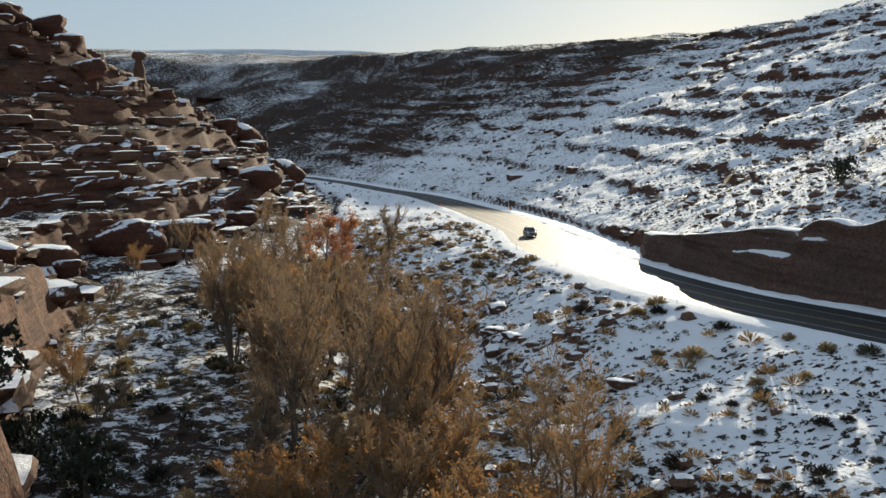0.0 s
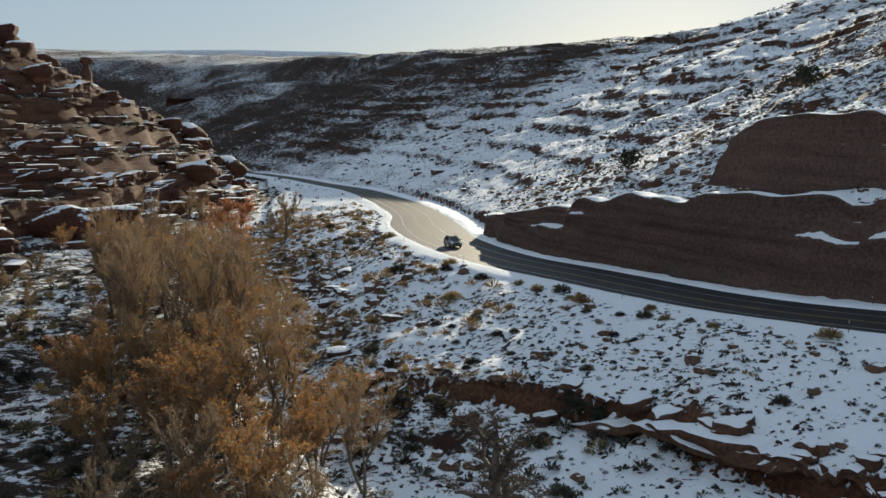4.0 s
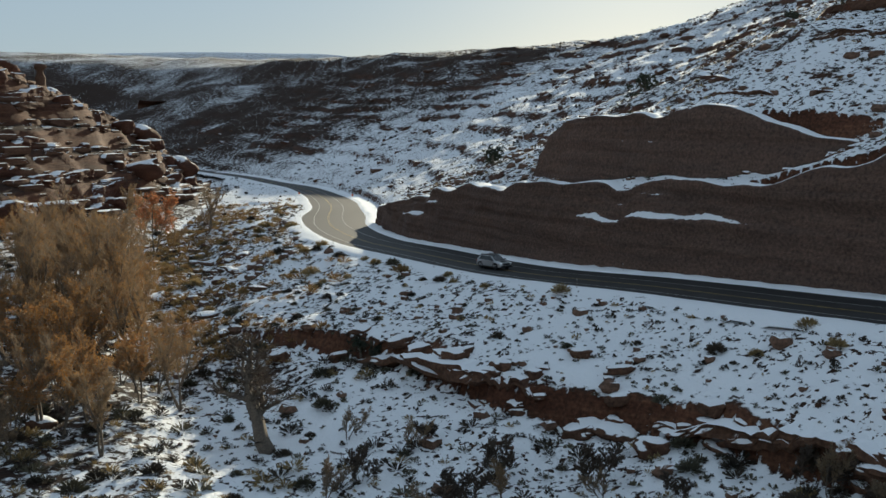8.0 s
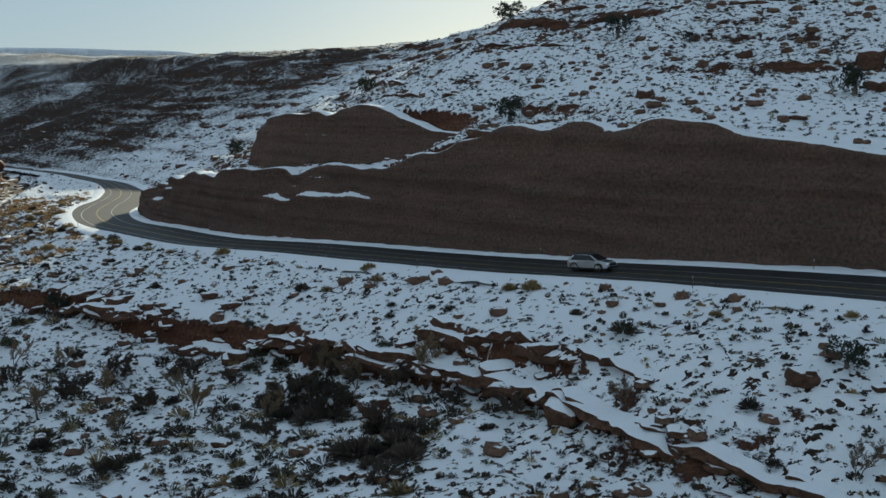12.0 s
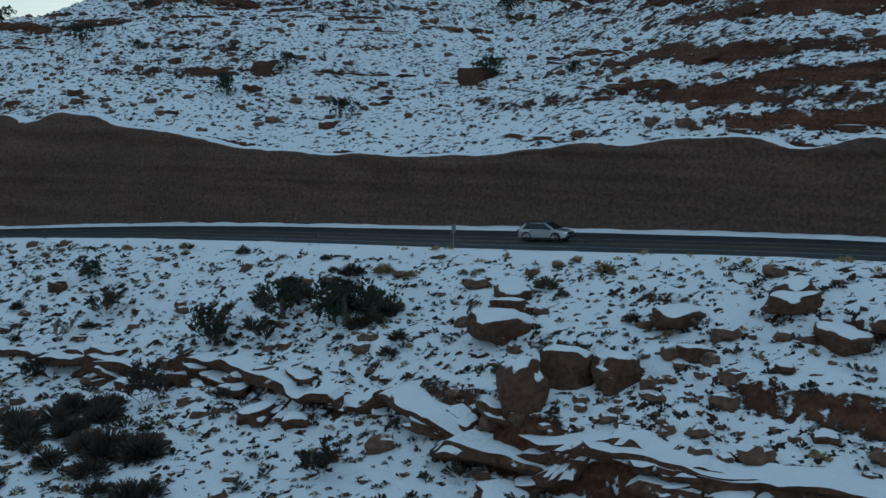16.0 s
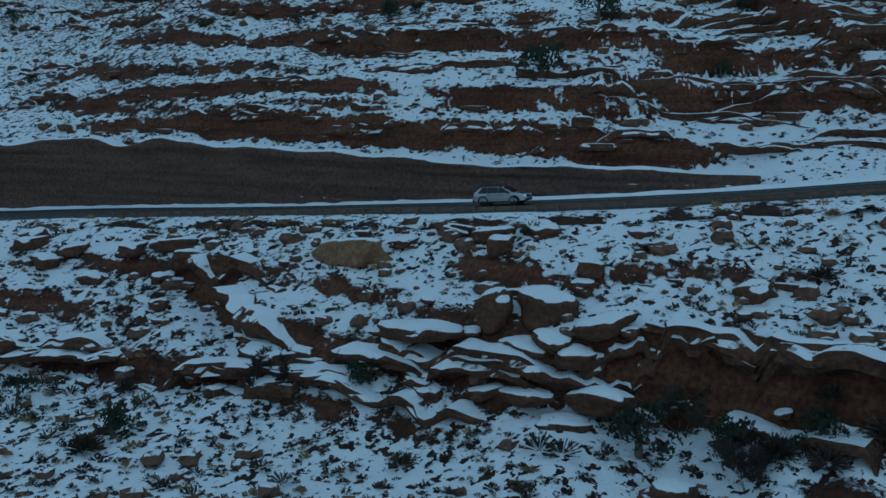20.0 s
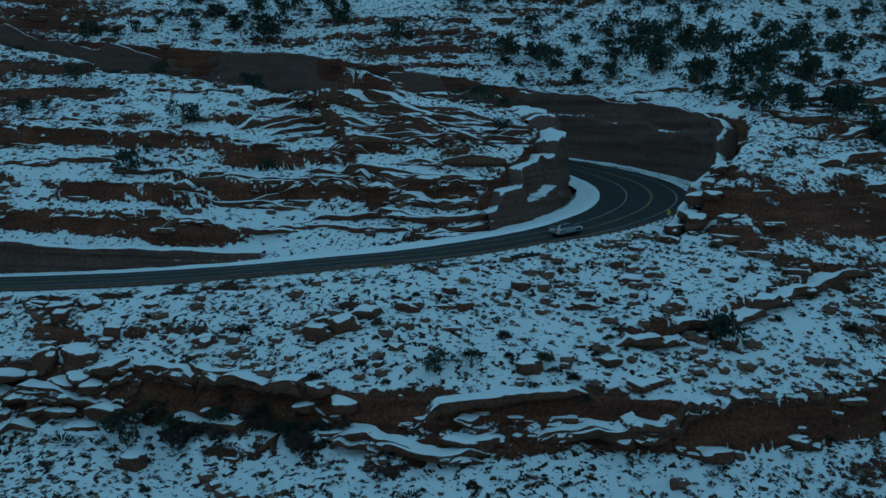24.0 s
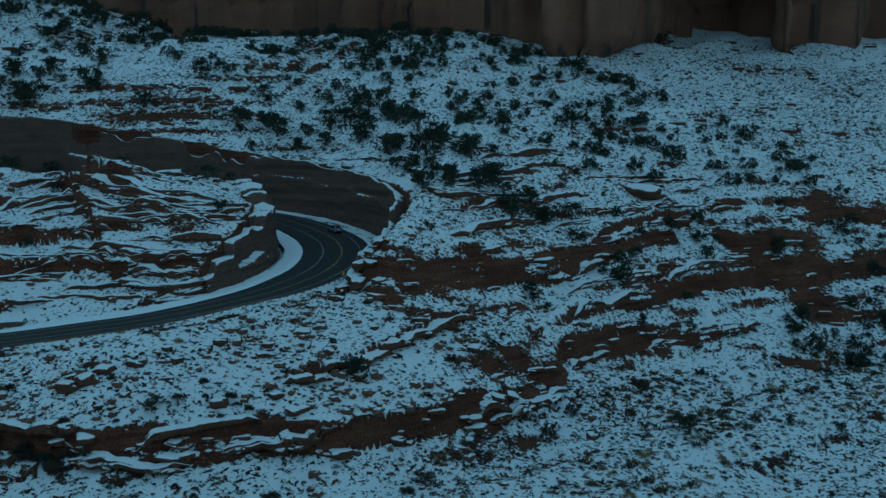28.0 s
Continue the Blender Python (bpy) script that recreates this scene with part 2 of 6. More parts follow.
def ground_height(x, y, more=False):
    """The height of the ground, for arrays of places; more: also how bare of snow it is."""
    x, y = np.ravel(np.asarray(x, float)), np.ravel(np.asarray(y, float))
    d1, side1, s1, col1 = nearest(RL[:I_APEX + 1], RS[:I_APEX + 1], x, y)
    d2, side2, s2, col2 = nearest(RL[I_APEX:], RS[I_APEX:], x, y)
    first = d1 <= d2
    d, side, s, col = np.where(first, d1, d2), np.where(first, side1, side2), np.where(first, s1, s2), np.where(first[:, None], col1, col2)
    rz, hw = col[:, 0], col[:, 1]
    c, cside, cs, ccol = nearest(CL, CS, x, y)
    cz = ccol[:, 0]
    e = np.maximum(d - hw, 0)
    rough = fbm(x, y, 22, 4, 5)
    broad = fbm(x, y, 90, 3, 41)
    # uphill of the road: a cut, then ledges
    def hill_above(dd, ss, cc):
        ee = np.maximum(dd - cc[:, 1], 0)
        sb = np.interp(ss, *SET_BACK)
        ov = np.maximum(ee - sb - 5, 0)
        wall, slope = np.interp(ss, *WALL_UP), np.interp(ss, *SLOPE_UP)
        top = slope * np.minimum(ov, 230) + 0.07 * np.clip(ov - 230, 0, 700)
        bluff = sstep(S_BLUFF[0], S_BLUFF[1], ss) * (1 - sstep(S_BLUFF[2], S_BLUFF[3], ss))
        top = top - 0.5 * bluff * slope * np.minimum(ov, 22) + 8.5 * bluff * sstep(8.2, 10.2, ov)
        top = top + 3.4 * sstep(S_STEP[0], S_STEP[1], ss) * (1 - sstep(S_STEP[2], S_STEP[3], ss)) * (0.55 * sstep(4.0, 5.2, ov) + 0.45 * sstep(11, 12.2, ov))
        return cc[:, 0] + wall * sstep(sb + 2.6, sb + 4.2, ee - 0.1 * wall) + top + (2.0 * rough + 7 * broad) * sstep(5, 60, ov), ov

    ua, oa = hill_above(d1, s1, col1)
    ub, ob = hill_above(d2, s2, col2)
    inside = (side1 > 0) & (side2 > 0)
    up = np.where(inside, np.minimum(ua, ub) - 1.5 * np.exp(-np.abs(ua - ub) / 3.0), np.where(d1 < d2, ua, ub))
    over = np.where(inside, np.minimum(oa, ob), np.where(d1 < d2, oa, ob))
    keep = np.where(inside, 0.36, 0.42 - 0.26 * sstep(30, 240, y)) * sstep(1, 10, over)
    up = terraces(up, x, y, 6.5, keep, 31)
    up = terraces(up, x, y, 1.9, 0.75 * keep * sstep(-0.1, 0.35, fbm(x, y, 35, 2, 63)), 36, 0.7)
    # between road and creek: a bench, a ledge of rock, the bed
    wander = 1.6 * fbm(x, y, 17, 3, 8) + 0.7 * fbm(x, y, 4.5, 2, 9)
    bd, bside, bs, bcol = nearest(BL, BS, x, y)
    bd = bside * bd + wander  # past the brink on the road's side where positive
    brink, foot = bcol[:, 0], bcol[:, 1]
    up_part = np.clip(e / (e + np.maximum(bd, 0) + 1e-6), 0, 1)
    shelf = rz - 0.2 + (brink - rz + 0.2) * up_part ** 1.55
    bed = cz + (foot - cz) * np.clip(c / (c + np.maximum(-bd, 0) + 1e-6), 0, 1)
    cliffy = 1.0 + 6.0 * sstep(-0.05, 0.25, fbm(x, y, 30, 2, 15))  # here and there the ledge breaks down into a slope
    fall = 0.62 * sstep(-0.5 * cliffy, 0.6 * cliffy, bd) + 0.38 * sstep(-10.0, -0.5, bd)
    low = bed + (shelf - bed) * fall + 1.0 * rough * sstep(2, 12, e)
    lk = sstep(4, 14, e)
    low = terraces(low, x, y, 3.2, 0.55 * lk * sstep(-0.15, 0.4, fbm(x, y, 40, 3, 83)), 88, 0.78)
    low = terraces(low, x, y, 1.1, 0.7 * lk * sstep(0.0, 0.4, fbm(x, y, 24, 2, 93)), 98, 0.7)
    # past the hairpin the outer side is cut into the hill as well
    w = sstep(S_APEX - 40, S_APEX - 22, s + 3 * rough)
    outer = rz + np.interp(s, *WALL_OUT) * sstep(8.2, 9.8, e) + 0.5 * np.clip(e - 9, 0, 25) + 0.27 * np.maximum(e - 34, 0) + 0.2 * sstep(S_APEX + 70, S_APEX + 105, s) * np.clip(e - 9, 0, 60) + 0.4 * sstep(S_LEG, S_LEG + 60, s) * np.maximum(e - 9, 0)
    outer = np.minimum(outer, cz + 4 + 0.34 * c + terrace_rise(c + 6 * fbm(x, y, 38, 2, 5) + 1.6 * fbm(x, y, 9, 2, 61), x, y)) + (1.5 * rough + 3 * broad) * sstep(8, 70, e)
    ok = sstep(9, 13, e)
    outer = terraces(outer, x, y, 5.0, 0.3 * ok, 57, 0.7)
    outer = terraces(outer, x, y, 1.7, 0.4 * ok * sstep(-0.2, 0.3, fbm(x, y, 35, 2, 66)), 58, 0.7)
    low = low * (1 - w) + outer * w
    h = np.where(side > 0, up, low)
    # west of the creek: a wooded flat, then rock hills
    flat = np.interp(y, [-400, -200, 40, 90, 200, 250, 320], [25, 20, 32, 37, 40, 22, 6]) + 5 * rough
    rise_w = np.minimum(np.maximum(c - flat, 0), np.maximum(e - 12, 0))
    west = cz + 1.2 + np.interp(y, [-60, 80], [0.12, 0.55]) * np.minimum(rise_w, 120) + np.interp(y, [-60, 80], [0.02, 0.12]) * np.clip(rise_w - 120, 0, 300) + 0.8 * rough + 5 * broad * sstep(10, 60, rise_w)
    west = west + 11 * sstep(0.5, 5, rise_w) * sstep(40, 62, y) * (1 - sstep(138, 160, y))
    west = west + 0.42 * np.clip(rise_w - 15, 0, 90) * sstep(180, 300, y) * (1 - sstep(420, 620, y))
    west = west + 15 * sstep(52, 18, np.hypot((x + 138) / 1.0, (y - 352) / 1.7)) + 9 * sstep(26, 12, np.hypot(x + 108, (y - 345) / 1.4))
    west = terraces(west, x, y, 9.0, 0.95 * sstep(0, 8, rise_w), 77, 0.74)
    west = terraces(west, x, y, 2.4, 0.8 * sstep(2, 8, rise_w), 79, 0.66)
    is_west = (cside < 0) & (side < 0)
    wb = np.where(is_west, sstep(0, 6, c), 0)
    h = h * (1 - wb) + west * wb
    h = h + stepped(x, y)
    # fine relief away from the carriageway
    fine = 0.55 * fbm(x, y, 7, 3, 11) + 0.30 * fbm(x, y, 2.3, 2, 19)
    h = h + fine * sstep(3.2, 8, e) * (1 - 0.8 * sstep(320, 600, y))
    h = np.where(e < 3.6, np.minimum(h, rz - 0.25), h)
    h = np.where((side < 0) & (w < 0.5), np.minimum(h, rz - 0.12 - 0.04 * e + 0.5 * np.maximum(e - 7, 0)), h)
    # the eastern slope climbs to the foot of the great cliffs;
    # north of y = -60 it is raised by guess, to block the sun
    cap = 82 + 0.10 * (x - 320) + 0.5 * np.maximum(y + 60, 0) + 8 * broad + 12 * fbm(x, y, 42, 2, 47) + 400 * (1 - sstep(200, 300, x)) + np.maximum(0, 200 * (y - 120) / 300)
    h = np.where(h > cap, cap + 0.06 * (h - cap), h)
    far = sstep(500, 2200, np.hypot(x - 60, y))
    h = h + far * (45 + 45 * fbm(x, y, 900, 3, 3))
    if not more:
        return h
    hill = np.where(side > 0, sstep(5, 30, e), w * sstep(5, 30, e))
    bare = 0.15 + np.where(side > 0, 0.08 + 0.07 * (1 - sstep(-60, 60, y)) - 0.2 * sstep(-90, -130, y), 0.0) * hill + 0.24 * fbm(x, y, 30, 3, 71) + 0.44 * sstep(430, 650, y) + (0.04 + 0.46 * sstep(-5, 25, y)) * wb * (1 - sstep(0, 10, rise_w)) + 0.14 * sstep(30, 60, y) * (1 - wb) * (side < 0) * sstep(4, -4, bd) + (0.12 + 0.43 * sstep(0, 50, y)) * wb * sstep(0, 10, rise_w)
    bare = bare + 0.10 * sstep(330, 400, x) + 0.22 * sstep(-240, -290, y) * (side < 0) * np.maximum(wb, (1 - w) * (bd < -3)) - 0.04 * w
    bare = bare + 0.08 * sstep(3, -6, bd) * (1 - hill) * (1 - wb)
    return h, bare, {"e": e, "side": side, "w": w, "u": up_part, "bd": bd, "wb": wb, "rise": rise_w, "c": c, "over": over, "s": s}


# ---- materials ----
def nodes_of(name):
    m = bpy.data.materials.new(name)
    m.use_nodes = True
    t = m.node_tree
    return m, t, t.nodes["Principled BSDF"]


def nd(t, kind, **kw):
    n = t.nodes.new("ShaderNode" + kind)
    for k, v in kw.items():
        if k in n.inputs:
            n.inputs[k].default_value = v
    return n


def ramp(t, fac, stops):
    r = t.nodes.new("ShaderNodeValToRGB")
    e = r.color_ramp.elements
    while len(e) < len(stops):
        e.new(0.5)
    for i, (p, c) in enumerate(stops):
        e[i].position = p
        e[i].color = (*c, 1) if len(c) == 3 else c
    t.links.new(fac, r.inputs[0])
    return r


def maths(t, op, a, b=None, clamp=False):
    n = t.nodes.new("ShaderNodeMath")
    n.operation, n.use_clamp = op, clamp
    for i, v in enumerate((a, b)):
        if v is None:
            continue
        if isinstance(v, (int, float)):
            n.inputs[i].default_value = v
        else:
            t.links.new(v, n.inputs[i])
    return n.outputs[0]


def mixed(t, fac, a, b):
    n = t.nodes.new("ShaderNodeMix")
    n.data_type = "RGBA"
    for i, v in ((0, fac), (6, a), (7, b)):
        if isinstance(v, (int, float)):
            n.inputs[i].default_value = v
        elif isinstance(v, tuple):
            n.inputs[i].default_value = (*v, 1)
        else:
            t.links.new(v, n.inputs[i])
    return n.outputs[2]


def place_noise(t, scale, detail=4, stretch=(1, 1, 1), rough=0.55):
    tc = t.nodes.new("ShaderNodeNewGeometry")
    mp = t.nodes.new("ShaderNodeMapping")
    mp.inputs["Scale"].default_value = stretch
    t.links.new(tc.outputs["Position"], mp.inputs[0])
    n = nd(t, "TexNoise", Scale=scale, Detail=detail, Roughness=rough)
    t.links.new(mp.outputs[0], n.inputs["Vector"])
    return n.outputs[0]


def rock_colour(t):
    strata = place_noise(t, 0.9, 5, (0.05, 0.05, 1.0))
    stain = place_noise(t, 0.12, 4)
    grain = place_noise(t, 2.5, 5)
    a = ramp(t, strata, [(0.3, (0.058, 0.023, 0.014)), (0.45, (0.125, 0.052, 0.029)), (0.55, (0.20, 0.10, 0.057)), (0.68, (0.08, 0.034, 0.02))])
    b = ramp(t, stain, [(0.35, (0.062, 0.03, 0.018)), (0.65, (0.19, 0.10, 0.06))])
    c = mixed(t, 0.45, a.outputs[0], b.outputs[0])
    g = ramp(t, grain, [(0.3, (0.30, 0.29, 0.29)), (0.7, (1.0, 0.9, 0.85))])
    m = t.nodes.new("ShaderNodeMix")
    m.data_type, m.blend_type = "RGBA", "MULTIPLY"
    m.inputs[0].default_value = 1.0
    t.links.new(c, m.inputs[6])
    t.links.new(g.outputs[0], m.inputs[7])
    return m.outputs[2], strata, grain


def ground_material(name, snow_low, snow_high, patchy):
    """Sandstone and soil under snow that lies where the ground is flat enough."""
    m, t, b = nodes_of(name)
    rock, strata, grain = rock_colour(t)
    soil = ramp(t, place_noise(t, 0.6, 5), [(0.3, (0.018, 0.011, 0.008)), (0.7, (0.058, 0.034, 0.022))])
    geo = t.nodes.new("ShaderNodeNewGeometry")
    sep = t.nodes.new("ShaderNodeSeparateXYZ")
    t.links.new(geo.outputs["Normal"], sep.inputs[0])
    nz = sep.outputs[2]
    flatness = ramp(t, nz, [(0.72, (0, 0, 0)), (0.90, (1, 1, 1))])
    base = mixed(t, flatness.outputs[0], rock, soil.outputs[0])
    patch = place_noise(t, 0.42, 8, (1, 1, 2.0), 0.74)
    bare = t.nodes.new("ShaderNodeAttribute")
    bare.attribute_name = "bare"
    v = maths(t, "ADD", nz, maths(t, "MULTIPLY", maths(t, "SUBTRACT", patch, 0.5), patchy))
    v = maths(t, "SUBTRACT", v, maths(t, "MULTIPLY", bare.outputs["Fac"], 0.42))
    speck = ramp(t, place_noise(t, 1.15, 3, (1, 1, 1), 0.6), [(0.55, (0, 0, 0)), (0.62, (1, 1, 1))])
    clean = ramp(t, place_noise(t, 0.07, 3), [(0.36, (0.2, 0.2, 0.2)), (0.52, (1, 1, 1))])
    v = maths(t, "SUBTRACT", v, maths(t, "MULTIPLY", maths(t, "MULTIPLY", speck.outputs[0], clean.outputs[0]), 0.28))
    hold = ramp(t, nz, [(0.56, (0, 0, 0)), (0.66, (1, 1, 1))])
    snow = ramp(t, maths(t, "MULTIPLY", v, hold.outputs[0]), [(snow_low, (0, 0, 0)), (snow_high, (1, 1, 1))])
    col = mixed(t, snow.outputs[0], base, (0.84, 0.86, 0.88))
    t.links.new(col, b.inputs["Base Color"])
    b.inputs["Roughness"].default_value = 0.9
    b.inputs["Specular IOR Level"].default_value = 0.2
    bump = nd(t, "Bump", Strength=0.7, Distance=0.35)
    t.links.new(maths(t, "ADD", maths(t, "ADD", strata, grain), snow.outputs[0]), bump.inputs["Height"])
    t.links.new(bump.outputs[0], b.inputs["Normal"])
    return m


def plain(name, colour, rough=0.8, scale=3.0, spread=0.35, metal=0.0, bump=0.15):
    m, t, b = nodes_of(name)
    n = place_noise(t, scale, 4)
    lo, hi = tuple(v * (1 - spread) for v in colour), tuple(min(1, v * (1 + spread)) for v in colour)
    t.links.new(ramp(t, n, [(0.3, lo), (0.7, hi)]).outputs[0], b.inputs["Base Color"])
    b.inputs["Roughness"].default_value, b.inputs["Metallic"].default_value = rough, metal
    if bump:
        bp = nd(t, "Bump", Strength=bump, Distance=0.05)
        t.links.new(n, bp.inputs["Height"])
        t.links.new(bp.outputs[0], b.inputs["Normal"])
    return m


GROUND = ground_material("snowy_ground", 0.70, 0.74, 0.80)
ASPHALT = plain("asphalt", (0.022, 0.021, 0.021), 0.66, 0.4, 0.4)


def link_mesh(name, verts, faces, material, smooth=True):
    me = bpy.data.meshes.new(name)
    verts, faces = np.asarray(verts, np.float32), np.asarray(faces, np.int32)
    k = faces.shape[1]
    me.vertices.add(len(verts))
    me.vertices.foreach_set("co", verts.ravel())
    me.loops.add(faces.size)
    me.loops.foreach_set("vertex_index", faces.ravel())
    me.polygons.add(len(faces))
    me.polygons.foreach_set("loop_start", np.arange(0, faces.size, k, dtype=np.int32))
    me.polygons.foreach_set("loop_total", np.full(len(faces), k, np.int32))
    me.polygons.foreach_set("use_smooth", np.full(len(faces), smooth, bool))
    me.materials.append(material)
    me.update(calc_edges=True)
    return new(name, me)


def axis(lo, hi, step, near_lo, near_hi, far):
    """Grid lines: fine between lo and hi, 4 m apart out to near_lo and near_hi, then ever wider."""
    def outward(start, near, end, sign):
        out, v, d = [], start, step
        while abs(v) < end or (v - start) * sign < 10:
            d = min(d * 1.03, 4.0) if (near - v) * sign > 0 else d * 1.09
            v += sign * d
            out.append(v)
        return out
    return np.array(outward(lo, near_lo, far, -1)[::-1] + list(np.arange(lo, hi + 0.1, step)) + outward(hi, near_hi, far, 1))


# ---- the ground, one sheet to the horizon ----
GX, GY = axis(-60, 330, 0.9, -260, 560, 4200), axis(-318, 240, 0.9, -420, 780, 4200)
gx, gy = np.meshgrid(GX, GY)
gz, gbare, _ = ground_height(gx, gy, True)
nx, ny = len(GX), len(GY)
ii = (np.arange(ny - 1)[:, None] * nx + np.arange(nx - 1)[None, :]).ravel()
ground = tagged(link_mesh("ground", np.stack([gx.ravel(), gy.ravel(), gz], 1), np.stack([ii, ii + 1, ii + nx + 1, ii + nx], 1), GROUND, True),
                "snow-covered red sandstone canyon slopes with rock ledges", "ground", kind="structure")
layer = ground.data.attributes.new("bare", "FLOAT", "POINT")
layer.data.foreach_set("value", gbare.astype(np.float32))
GZ = gz.reshape(ny, nx)


def sheet_height(x, y):
    """The height of the ground's sheet between its grid lines."""
    x, y = np.ravel(np.asarray(x, float)), np.ravel(np.asarray(y, float))
    i, j = np.clip(np.searchsorted(GX, x) - 1, 0, nx - 2), np.clip(np.searchsorted(GY, y) - 1, 0, ny - 2)
    u, v = np.clip((x - GX[i]) / (GX[i + 1] - GX[i]), 0, 1), np.clip((y - GY[j]) / (GY[j + 1] - GY[j]), 0, 1)
    return (GZ[j, i] * (1 - u) + GZ[j, i + 1] * u) * (1 - v) + (GZ[j + 1, i] * (1 - u) + GZ[j + 1, i + 1] * u) * v


# ---- the road ----
fine_line, _ = even(spline(ROAD, 20), 1.5)
ft = np.gradient(fine_line[:, :2], axis=0)
ft /= np.linalg.norm(ft, axis=1)[:, None]
fn = np.stack([-ft[:, 1], ft[:, 0]], 1)


def ribbon(name, line, normal, offset_a, offset_b, lift, material):
    a = np.c_[line[:, :2] + normal * np.asarray(offset_a).reshape(-1, 1), line[:, 2] + lift]
    b = np.c_[line[:, :2] + normal * np.asarray(offset_b).reshape(-1, 1), line[:, 2] + lift]
    n = len(line)
    i = np.arange(n - 1)
    return link_mesh(name, np.vstack([a, b]), np.stack([i, i + n, i + n + 1, i + 1], 1)[:, ::-1], material, True)


road = tagged(ribbon("road", fine_line, fn, fine_line[:, 3], -fine_line[:, 3], 0.04, ASPHALT), "dark wet asphalt road winding along the canyon", "road", kind="structure")


# ---- verges of ploughed snow, and the blasted rock cuts ----
SNOW = plain("snow", (0.85, 0.87, 0.89), 0.8, 1.2, 0.03, 0, 0.5)


def rock_material(name, snow_at=0.78, tone=None):
    m, t, b = nodes_of(name)
    rock, strata, grain = rock_colour(t)
    if tone:
        pale = ramp(t, grain, [(0.3, tuple(0.6 * c for c in tone)), (0.7, tuple(1.25 * c for c in tone))])
        rock = mixed(t, 0.6, rock, pale.outputs[0])
    geo = t.nodes.new("ShaderNodeNewGeometry")
    sep = t.nodes.new("ShaderNodeSeparateXYZ")
    t.links.new(geo.outputs["Normal"], sep.inputs[0])
    patch = place_noise(t, 0.9, 5)
    v = maths(t, "ADD", sep.outputs[2], maths(t, "MULTIPLY", maths(t, "SUBTRACT", patch, 0.5), 0.5))
    snow = ramp(t, v, [(snow_at, (0, 0, 0)), (snow_at + 0.05, (1, 1, 1))])
    t.links.new(mixed(t, snow.outputs[0], rock, (0.84, 0.86, 0.88)), b.inputs["Base Color"])
    b.inputs["Roughness"].default_value = 0.9
    b.inputs["Specular IOR Level"].default_value = 0.2
    bump = nd(t, "Bump", Strength=0.8, Distance=0.25)
    t.links.new(maths(t, "ADD", strata, grain), bump.inputs["Height"])
    t.links.new(bump.outputs[0], b.inputs["Normal"])
    return m


ROCK = rock_material("sandstone", 0.72, (0.135, 0.10, 0.082))


def strip(name, rows, material, smooth=True):
    """A sheet through rows of places, each row an array (n, 3)."""
    k, n = len(rows), len(rows[0])
    i = (np.arange(k - 1)[:, None] * n + np.arange(n - 1)[None, :]).ravel()
    return link_mesh(name, np.vstack(rows), np.stack([i, i + 1, i + n + 1, i + n], 1), material, smooth)


def verge(name, side, width):
    s = np.r_[0, np.cumsum(np.linalg.norm(np.diff(fine_line[:, :2], axis=0), axis=1))]
    rows = []
    bank = ((-0.15, 0.03), (0.25, 0.12), (0.7, 0.24), (1.3, 0.30), (2.1, 0.22), (width, 0.15), (width + 1.6, 0.2))
    fill = ((-0.1, 0.03), (0.3, 0.09), (0.9, 0.12), (1.6, 0.06), (2.4, -0.06), (3.3, -0.22), (4.4, -0.9))
    for k, (off, up) in enumerate(bank if side > 0 else fill):
        wob = 0.25 * vnoise(s / 2.1, 0 * s + k, 7 + k) + 0.3 * vnoise(s / 9.0, 0 * s, 9)
        o = fine_line[:, 3] + off + (wob if 0 < k else 0.12 * wob)
        z = fine_line[:, 2] + up * (1 + 0.6 * vnoise(s / 1.7, 0 * s + k, 3))
        rows.append(np.c_[fine_line[:, :2] + side * fn * o[:, None], z])
    if side > 0:
        rows = rows[::-1]
    ob = strip(name, rows, SNOW if side > 0 else GROUND)
    if side < 0:
        v = np.array(rows).reshape(-1, 3)
        a = ob.data.attributes.new("bare", "FLOAT", "POINT")
        a.data.foreach_set("value", (-0.25 + 0.62 * (1 - sstep(-95, -70, v[:, 1])) + 0.5 * fbm(v[:, 0], v[:, 1], 5, 2, 23)).astype(np.float32))
    return tagged(ob, "bank of ploughed snow along the road" if side > 0 else "gravel shoulder half under snow", "snow bank" if side > 0 else "verge", kind="structure")


verge("verge_uphill", 1, 3.0)
verge("verge_creek", -1, 2.4)


